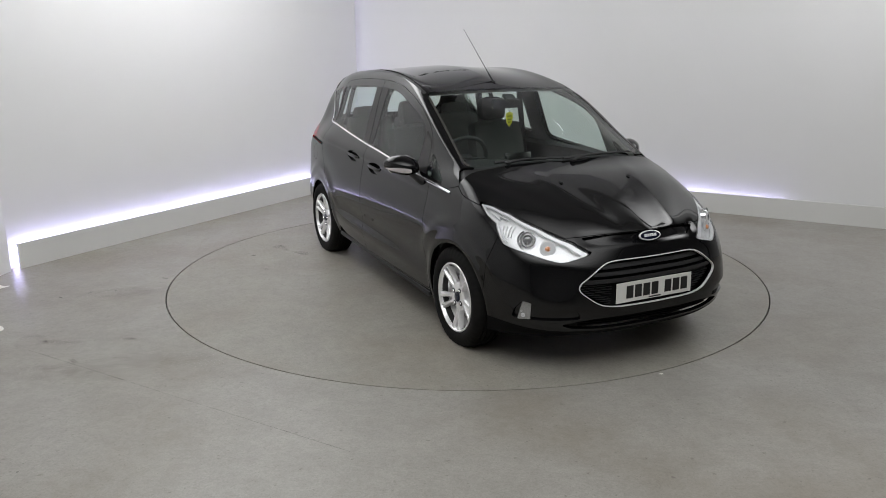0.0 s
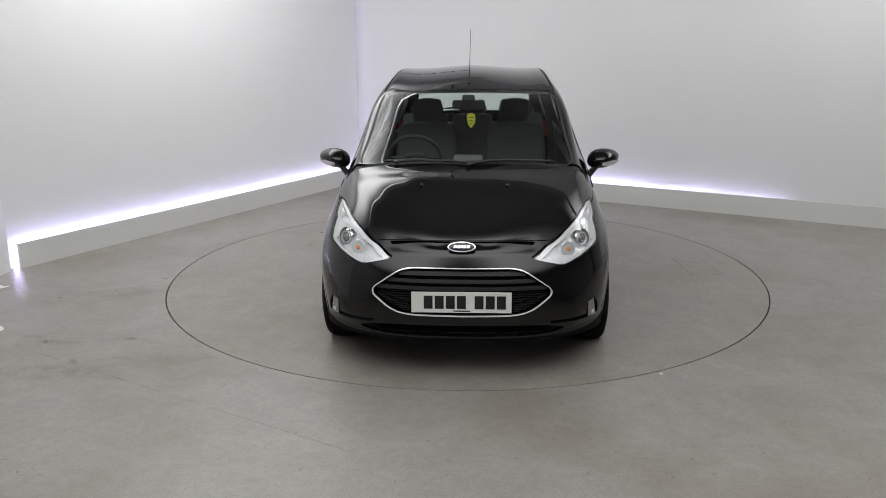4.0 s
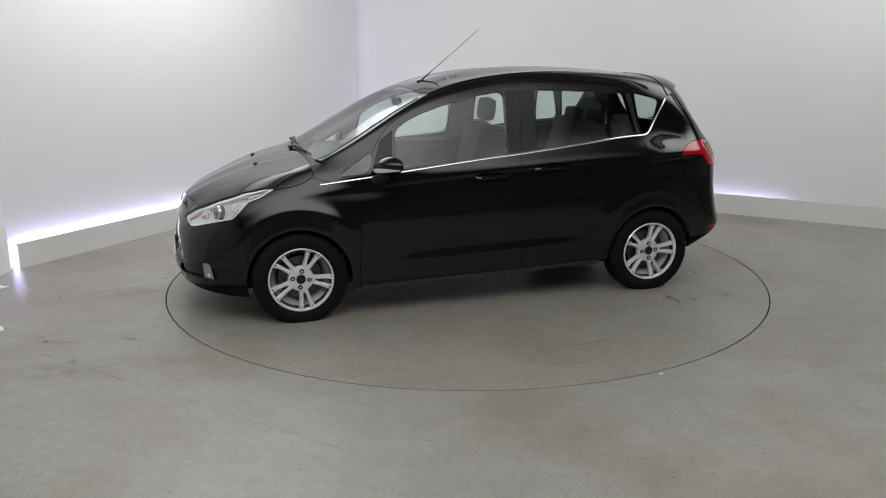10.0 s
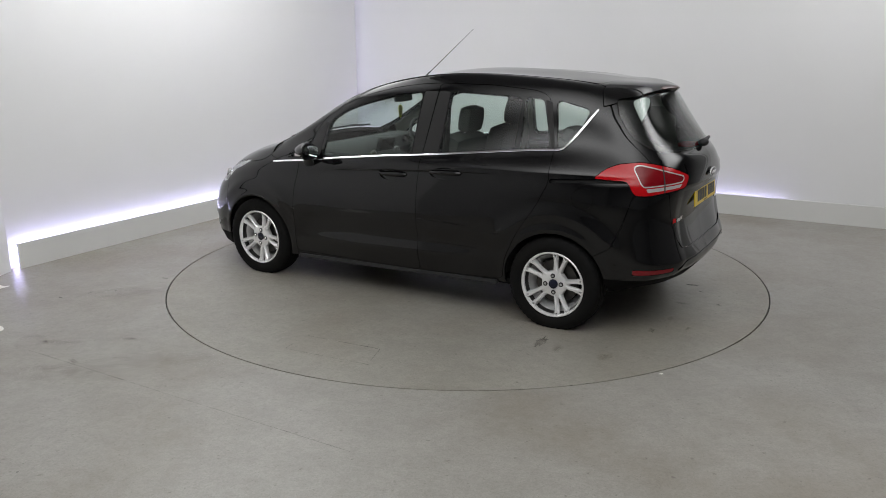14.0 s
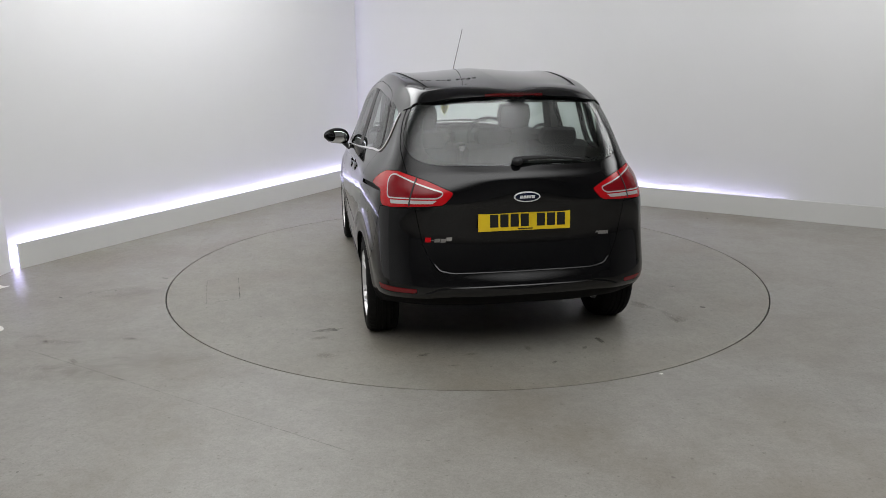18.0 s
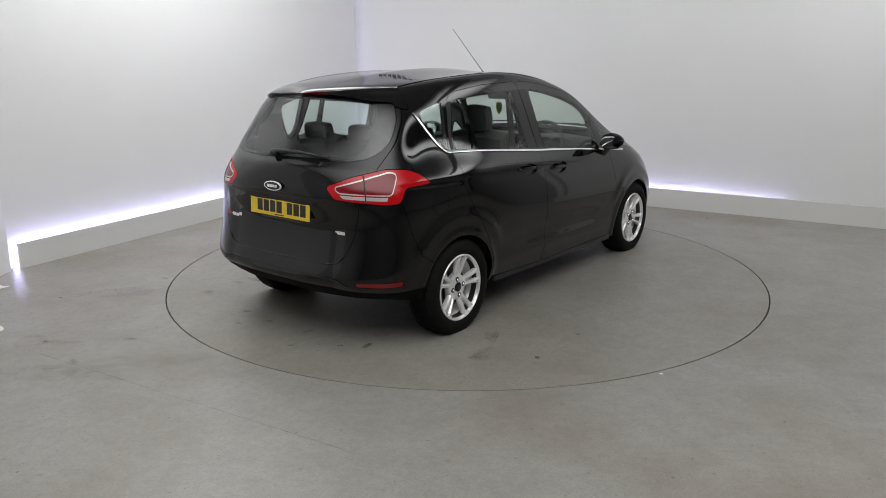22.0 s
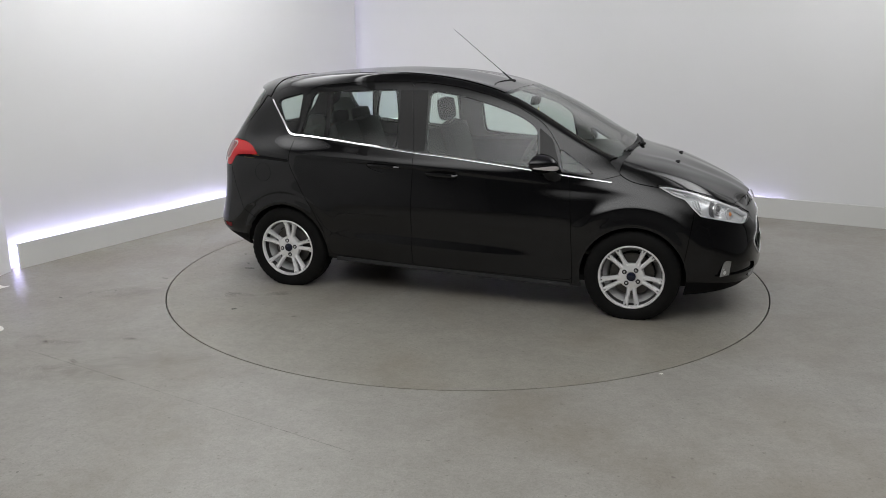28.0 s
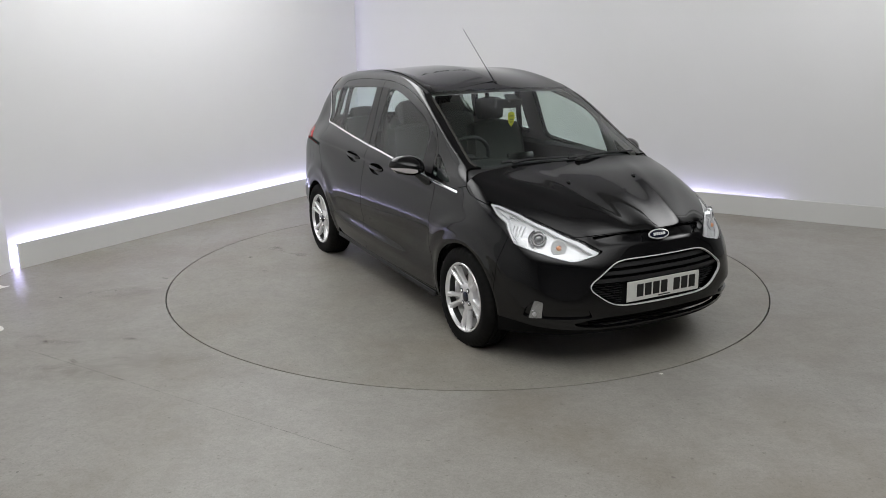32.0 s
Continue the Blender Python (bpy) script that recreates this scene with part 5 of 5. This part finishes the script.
# ---- inside the car (right-hand drive) ----
def cushion(sx, sy, sz, m, bulge_=0.38):
    bm = bmesh.new()
    bmesh.ops.create_cube(bm, size=1.0)
    bmesh.ops.subdivide_edges(bm, edges=bm.edges, cuts=5, use_grid_fill=True)
    for v in bm.verts:
        c = v.co * 2
        r = max(abs(c.x), abs(c.y), abs(c.z))
        n = c.normalized()
        k = c * (1 - bulge_) + n * r * bulge_
        v.co = Vector((k.x * sx / 2, k.y * sy / 2, k.z * sz / 2))
    bmesh.ops.transform(bm, matrix=m, verts=bm.verts)
    return bm


def front_seat(y):
    root = part("front_seat", cushion(0.50, 0.50, 0.16, Matrix.Translation((0.02, y, 0.60)) @ Matrix.Rotation(-0.12, 4, "Y")), M_SEAT, CAR, "dark grey fabric front seat")
    part("backrest", cushion(0.15, 0.49, 0.60, Matrix.Translation((-0.285, y, 0.86)) @ Matrix.Rotation(-0.24, 4, "Y")), M_SEAT, root)
    part("headrest", cushion(0.10, 0.25, 0.19, Matrix.Translation((-0.39, y, 1.232)) @ Matrix.Rotation(-0.15, 4, "Y"), 0.55), M_SEAT, root)
    for d in (-0.06, 0.06):
        part("headrest_post", tube([(-0.36, y + d, 1.10), (-0.385, y + d, 1.19)], 0.007), M_SILVER, root)


for sy in (0.345, -0.345):
    front_seat(sy)
REAR_SEAT = part("rear_seat", cushion(0.48, 1.26, 0.17, Matrix.Translation((-0.80, 0, 0.62)) @ Matrix.Rotation(-0.1, 4, "Y")), M_SEAT, CAR, "dark grey fabric rear bench seat")
for y, w, h in ((0.42, 0.43, 0.54), (0, 0.38, 0.52), (-0.42, 0.43, 0.54)):
    part("backrest", cushion(0.14, w, h, Matrix.Translation((-1.10, y, 0.90)) @ Matrix.Rotation(-0.28, 4, "Y")), M_SEAT, REAR_SEAT)
    part("headrest", cushion(0.09, 0.25, 0.13 if y else 0.10, Matrix.Translation((-1.19, y, 1.165 if y else 1.18)) @ Matrix.Rotation(-0.2, 4, "Y"), 0.55), M_SEAT, REAR_SEAT)


def dashboard():
    bm = bmesh.new()
    rows = []
    for k in range(25):
        y = -0.70 + 1.40 * k / 24
        q = abs(y) / 0.70
        hood = 0.045 * math.exp(-((y + 0.37) / 0.20) ** 4)
        prof = ((1.08 - 0.10 * q * q, 0.955), (0.95, 0.985), (0.80, 0.985 + hood * 0.7), (0.66, 0.955 + hood), (0.60, 0.90 + hood * 0.4), (0.63, 0.80), (0.58, 0.66), (0.62, 0.45))
        rows.append([bm.verts.new((x, y, z)) for x, z in prof])
    for p, q in zip(rows, rows[1:]):
        for i in range(len(p) - 1):
            bm.faces.new((p[i], p[i + 1], q[i + 1], q[i]))
    root = part("dashboard", bm, M_DASH, CAR, "dark grey moulded dashboard")
    part("centre_screen", boxed(0.04, 0.20, 0.12, Matrix.Translation((0.60, 0, 0.955)) @ Matrix.Rotation(-0.3, 4, "Y"), 0.012), M_GLOSSTRIM, root)
    part("centre_console", boxed(0.14, 0.26, 0.34, Matrix.Translation((0.57, 0, 0.74)) @ Matrix.Rotation(-0.25, 4, "Y"), 0.03), M_DASH, root)
    for y in (-0.62, -0.16, 0.16, 0.62):
        part("air_vent", lathe([(0.040, 0.0), (0.042, 0.010), (0.034, 0.012), (0.030, 0.004), (0.0, 0.004)], facing((0.607, y, 0.885), (-1, 0, 0.25)), n=24), M_SILVER, root)
    for y in (-0.42, -0.32):
        part("dial", lathe([(0.042, 0.0), (0.042, 0.014), (0.037, 0.014), (0.036, 0.004), (0.0, 0.004)], facing((0.628, y, 0.955), (-1, 0, 0.3)), n=24), M_GLOSSTRIM, root)
    return root


dashboard()


def steering_wheel():
    m = facing((0.455, -0.37, 0.965), (-0.90, 0, 0.44))
    root = part("steering_wheel", lathe([(0.185 + 0.014 * math.cos(2 * math.pi * i / 10), 0.014 * math.sin(2 * math.pi * i / 10)) for i in range(10)], m, n=48, closed=True), M_DASH, CAR, "dark leather steering wheel")
    part("boss", cushion(0.15, 0.12, 0.05, m @ Matrix.Translation((0, -0.01, -0.01))), M_DASH, root)
    for a in (0, math.pi, -math.pi / 2):
        bm = boxed(0.13, 0.045, 0.018, m @ Matrix.Rotation(a, 4, "Z") @ Matrix.Translation((0.115, 0, -0.008)), 0.006)
        part("wheel_spoke", bm, M_SILVER if a < 0 else M_DASH, root)
    part("column", tube([m @ Vector((0, 0, -0.02)), m @ Vector((0, -0.03, -0.22))], 0.04, 12), M_DASH, root)


steering_wheel()
bm = cushion(0.035, 0.23, 0.065, Matrix.Translation((0.42, 0.0, 1.335)) @ Matrix.Rotation(0.15, 4, "Y"), 0.3)
RVM = part("rear_view_mirror", bm, M_DASH, CAR, "black interior mirror")
part("stalk", tube([(0.435, 0, 1.35), (0.465, 0, 1.372)], 0.010), M_DASH, RVM)
part("sensor_box", cushion(0.07, 0.09, 0.022, Matrix.Translation((0.46, 0, 1.378)) @ Matrix.Rotation(0.5, 4, "Y")), M_DASH, RVM)
bm = prism([(0, -0.055), (0.022, -0.025), (0.029, 0.01), (0.026, 0.042), (0, 0.05), (-0.026, 0.042), (-0.029, 0.01), (-0.022, -0.025)], 0.003, facing((0.435, 0.018, 1.229), (1, 0.05, 0)))
FRESH = part("air_freshener", bm, M_FRESH, CAR, "yellow shield-shaped card hanging from the mirror")
for k, (z, w) in enumerate(((0.020, 0.034), (-0.003, 0.030), (-0.022, 0.020))):
    for d in (0.004, -0.0012):
        part("print_bar", prism([(-w / 2, z - 0.004), (w / 2, z - 0.004), (w / 2, z + 0.004), (-w / 2, z + 0.004)], 0.0006, facing((0.435 + d * 0.98, 0.018, 1.229), (1, 0.05, 0))), M_PRINT, FRESH)
part("cord", tube([(0.437, 0.018, 1.279), (0.43, 0.01, 1.31)], 0.0012, 5), M_TRIM, FRESH)


# lining under the roof and on the pillars, door cards, parcel shelf
def lining():
    inner = SHELL.cut(both_of(beyond("z", 1.30), outside(grow(windscreen, 0.01)), outside(grow(tail_glass, 0.02)), any_of(beyond("z", 1.40), beyond("x", -1.15, -1)),
                              *[outside(grow(g_, 0.012)) for g_ in (door_glass, slide_glass, slide_vent_glass, rear_quarter_glass)])).pushed(-0.035)
    inner.both().made("headlining", M_LINING, CAR, "light grey cloth headlining", 0)
    pil = SHELL.cut(both_of(beyond("z", 0.98), beyond("z", 1.415, -1), SIDE, outside(grow(windscreen, 0.005)), outside(grow(tail_glass, 0.02)), beyond("x", -1.55), beyond("x", 0.98, -1),
                            *[outside(grow(g_, 0.014)) for g_ in (door_glass, front_quarter_glass, slide_glass, slide_vent_glass, rear_quarter_glass)])).pushed(-0.030)
    for s in (pil, pil.mirrored()):
        s.made("pillar_trim", M_PILLAR, CAR, "grey plastic pillar trim", 0)
    low = SHELL.cut(both_of(beyond("z", 0.40), beyond("z", 1.0, -1), SIDE, beyond("x", -1.5), beyond("x", 0.95, -1), any_of(beyond("z", .66), poly([(.86, .3), (-.88, .3), (-.88, .9), (.86, .9)])))).pushed(-0.055)
    for s in (low, low.mirrored()):
        s.made("door_card", M_DASH, CAR, "dark grey door lining", 0.05)
    part("parcel_shelf", boxed(0.52, 1.16, 0.02, Matrix.Translation((-1.50, 0, 1.00)), 0.008), M_DASH, CAR, "dark parcel shelf")
    part("cabin_floor", boxed(2.7, 1.44, 0.03, Matrix.Translation((-0.35, 0, 0.40)), 0.01), M_SEAT, CAR, "dark carpet")
    for sd in (1, -1):
        part("seat_belt", boxed(0.004, 0.05, 0.62, Matrix.Translation((-0.36, sd * 0.62, 1.10)) @ Matrix.Rotation(sd * 0.12, 4, "X"), 0.001), M_TRIM, CAR, "black seat belt")


lining()
# ---- scuffs on the turntable and floor ----
def blob(x, y, rx, ry, turn, seed, z=0.0012, n=36, rough=0.5):
    rnd = random.Random(seed)
    bm = bmesh.new()
    c = bm.verts.new((x, y, z))
    ring = []
    for i in range(n):
        a = 2 * math.pi * i / n
        k = 1 - rough * rnd.random()
        px, py = rx * k * math.cos(a), ry * k * math.sin(a)
        ring.append(bm.verts.new((x + px * math.cos(turn) - py * math.sin(turn), y + px * math.sin(turn) + py * math.cos(turn), z * 0.3)))
    for i in range(n):
        bm.faces.new((c, ring[i], ring[(i + 1) % n]))
    return bm


def scratch(p, q, w, seed, z=0.001):
    rnd = random.Random(seed)
    a, b = Vector((*p, z)), Vector((*q, z))
    d = (b - a)
    side = Vector((-d.y, d.x, 0)).normalized()
    bm = bmesh.new()
    n = max(4, int(d.length / 0.05))
    l, r = [], []
    for i in range(n + 1):
        c = a + d * i / n + side * rnd.uniform(-0.3, 0.3) * w
        k = w * rnd.uniform(0.3, 0.7)
        l.append(bm.verts.new(c + side * k)), r.append(bm.verts.new(c - side * k))
    for i in range(n):
        if rnd.random() > 0.12:
            bm.faces.new((l[i], r[i], r[i + 1], l[i + 1]))
    return bm


DARK_SPOTS = [(-1.215, -1.399, 0.028, 0.02, 0.71), (-1.179, 1.122, 0.1, 0.035, 1.63), (-1.69, 0.59, 0.05, 0.022, 1.81), (-1.663, -0.493, 0.06, 0.025, 0.04), (-1.937, -0.118, 0.03, 0.012, 2.51), (-1.761, -0.36, 0.03, 0.015, 2.51)]
PALE_SPOTS = [(-1.591, 1.146, 0.14, 0.05, 1.11), (-1.729, 0.307, 0.07, 0.03, 1.88), (-1.706, -0.027, 0.08, 0.03, 0.2), (-0.746, -1.411, 0.05, 0.02, 0.78), (-1.092, -1.0, 0.28, 0.05, 0.7), (-1.353, -1.093, 0.22, 0.04, 2.99), (-1.875, 0.447, 0.06, 0.02, 1.41), (-1.305, 1.164, 0.12, 0.05, 1.57), (-1.415, -1.144, 0.16, 0.05, 2.27)]
LINES = [((0.103, 1.762), (-0.414, 1.714)), ((-0.414, 1.714), (-0.485, 1.935)), ((-0.495, 1.935), (0.068, 1.99)), ((0.077, 1.99), (0.092, 1.90))]
for k, (x, y, rx, ry, a, dark) in enumerate([(*p, 1) for p in DARK_SPOTS] + [(*p, 0) for p in PALE_SPOTS]):
    part("scuff_mark", blob(x, y, rx, ry, a, k), M_MARK if dark else M_SMEAR, TABLE, "dark rubber scuff" if dark else "faint brown smear")
for k, (p, q) in enumerate(LINES):
    part("scratch_mark", scratch(p, q, 0.006, k), M_MARK if k == 0 else M_CRACK, TABLE, "thin scribed line")
FSPOTS = [(-1.89, -3.083, 0.012, 0.008, 1.77, 1), (-1.062, -2.65, 0.016, 0.01, 0.9, 0), (1.815, -2.201, 0.016, 0.01, 0.09, 0), (-2.893, -0.74, 0.03, 0.012, 2.6, 1), (-2.732, -0.621, 0.03, 0.012, 1.42, 1), (-2.562, -0.579, 0.02, 0.01, 2.16, 1), (-2.315, -0.262, 0.05, 0.012, 2.64, 1), (-2.555, -1.593, 0.05, 0.02, 2.14, 0), (-2.042, -2.759, 0.01, 0.008, 2.76, 0), (2.468, 1.877, 0.03, 0.012, 1.18, 1), (-2.232, -1.895, 0.12, 0.02, 2.4, 0), (-1.982, -1.071, 0.08, 0.02, 1.33, 0), (-2.055, -1.54, 0.12, 0.03, 2.81, 0)]
for k, (x, y, rx, ry, a, dark) in enumerate(FSPOTS):
    tagged(obj("floor_mark", blob(x, y, rx, ry, a, 50 + k), M_MARK if dark else M_SMEAR), "small dark scuff on the grey floor" if dark else "faint brown smear on the grey floor", "floor mark", kind="structure")
for k, (x, y, rx, ry, a) in enumerate(((-2.49, -1.60, 0.30, 0.07, 0.1), (-2.64, -1.51, 0.18, 0.05, 0.2), (-1.82, -1.87, 0.75, 0.20, 0.1), (-2.19, -2.05, 0.70, 0.22, 3.0), (-2.45, -0.62, 0.60, 0.16, 0.35))):
    tagged(obj("floor_mark", blob(x, y, rx, ry, a, 80 + k, rough=0.25), M_BROWN), "broad pale brown stain on the grey floor", "floor mark", kind="structure")
tagged(obj("floor_crack", scratch((-2.585, -1.729), (-0.504, -2.890), 0.005, 99), M_CRACK), "long faint joint line across the floor", "floor mark", kind="structure")
tagged(obj("floor_chip", blob(1.067, -2.025, 0.016, 0.011, 0.4, 77, 0.003), M_CLOTH), "small white chip lying on the floor", "debris")


# ---- dust sheets at the wall's foot ----
def sheet(x, y, sx, sy, h, seed):
    rnd = random.Random(seed)
    bm = bmesh.new()
    n = 16
    ph = [rnd.uniform(0, 6) for _ in range(6)]
    g_ = [[None] * (n + 1) for _ in range(n + 1)]
    for i in range(n + 1):
        for j in range(n + 1):
            u, v = i / n - 0.5, j / n - 0.5
            edge = max(0.0, 1 - (4 * (u * u + v * v)) ** 1.5)
            fold = 0.5 + 0.3 * math.sin(9 * u + ph[0] + 3 * v) + 0.2 * math.sin(14 * v + ph[1] - 5 * u)
            g_[i][j] = bm.verts.new((x + sx * u * (1 + 0.2 * math.sin(7 * v + ph[2])), y + sy * v * (1 + 0.2 * math.sin(8 * u + ph[3])), 0.004 + h * edge * fold))
    for i in range(n):
        for j in range(n):
            bm.faces.new((g_[i][j], g_[i + 1][j], g_[i + 1][j + 1], g_[i][j + 1]))
    return tagged(obj("dust_sheet", bm, M_CLOTH), "crumpled off-white dust sheet on the floor", "dust sheet", "dust sheets by the wall")


sheet(-3.57, -0.60, 0.27, 0.30, 0.27, 1)
sheet(-3.09, -1.45, 0.28, 0.28, 0.16, 2)

# ---- lettering high on the wall, as plain bars ----
x = 0.14
for k in range(17):
    if k in (10, 13):
        x += 0.05
    h = 0.07 if k % 3 else 0.10
    bm = boxed(0.05, 0.012, h, MR @ Matrix.Translation((x, -BACK + 0.006, 2.62 + h / 2)), 0.002)
    tagged(obj("wall_letter", bm, M_LETTER, smooth=False), "plain black letter bar on the white wall", "lettering", "lettering on the wall")
    x += 0.078

# ---- lamp housings: a frame round each glowing cloth ----
for lx, ly, lz, lw, sx, sy, turn, tilt in LAMPS:
    root = empty("wall_washer" if tilt else "ceiling_softbox", "long white lamp tilted towards the wall" if tilt else "long white ceiling softbox", "ceiling light", "wall washers" if tilt else "ceiling softboxes")
    root.matrix_basis = pose(lx, ly, lz, 0, 0, turn) @ pose(0, 0, 0, tilt, 0, 0)
    for ax, ay, px, py in ((sx + 0.1, 0.05, 0, sy / 2 + 0.025), (sx + 0.1, 0.05, 0, -sy / 2 - 0.025), (0.05, sy, sx / 2 + 0.025, 0), (0.05, sy, -sx / 2 - 0.025, 0)):
        part("frame", boxed(ax, ay, 0.10, Matrix.Translation((px, py, 0.065)), 0.004), M_CEIL, root)
    part("back_panel", boxed(sx, sy, 0.01, Matrix.Translation((0, 0, 0.11))), M_CEIL, root)
    if tilt:
        for px in (-sx * 0.35, sx * 0.35):
            foot = root.matrix_basis @ Vector((px, 0, 0.11))
            rod = tube([foot, (foot.x, foot.y, CEIL)], 0.012)
            bmesh.ops.transform(rod, matrix=root.matrix_basis.inverted(), verts=rod.verts)
            part("hanger", rod, M_TRIM, root)
# ---- what moves: the turntable carries the car round ----
CAR_OFF = (0.1157, 0.0397)
TURNS = [(0, -62.05), (0.5, -62.05), (1, -62.6), (1.5, -64.72), (2, -68.62), (2.5, -73.86), (3, -80.02), (3.5, -85.75), (6, -115.83), (7, -127.63), (8, -139.37), (9, -151.16), (10, -162.87), (11, -174.58), (12, -186.21), (13, -198.07), (14, -210.0), (17, -246.48), (18, -258.39), (19, -270.27), (20, -282.12), (21, -294.21), (22, -306.07), (23, -318.03), (24, -329.76), (25, -341.52), (28, -377.3), (29, -388.91), (30, -400.78), (31, -412.59), (31.5, -417.18), (32, -420.26)]


def motions():
    rows_t, rows_c = [], []
    for t, a in TURNS:
        spin = pose(0, 0, 0, 0, 0, a)
        rows_t.append((t, spin))
        rows_c.append((t, spin @ Matrix.Translation((*CAR_OFF, 0))))
    walk(TABLE, rows_t)
    walk(CAR, rows_c)


motions()
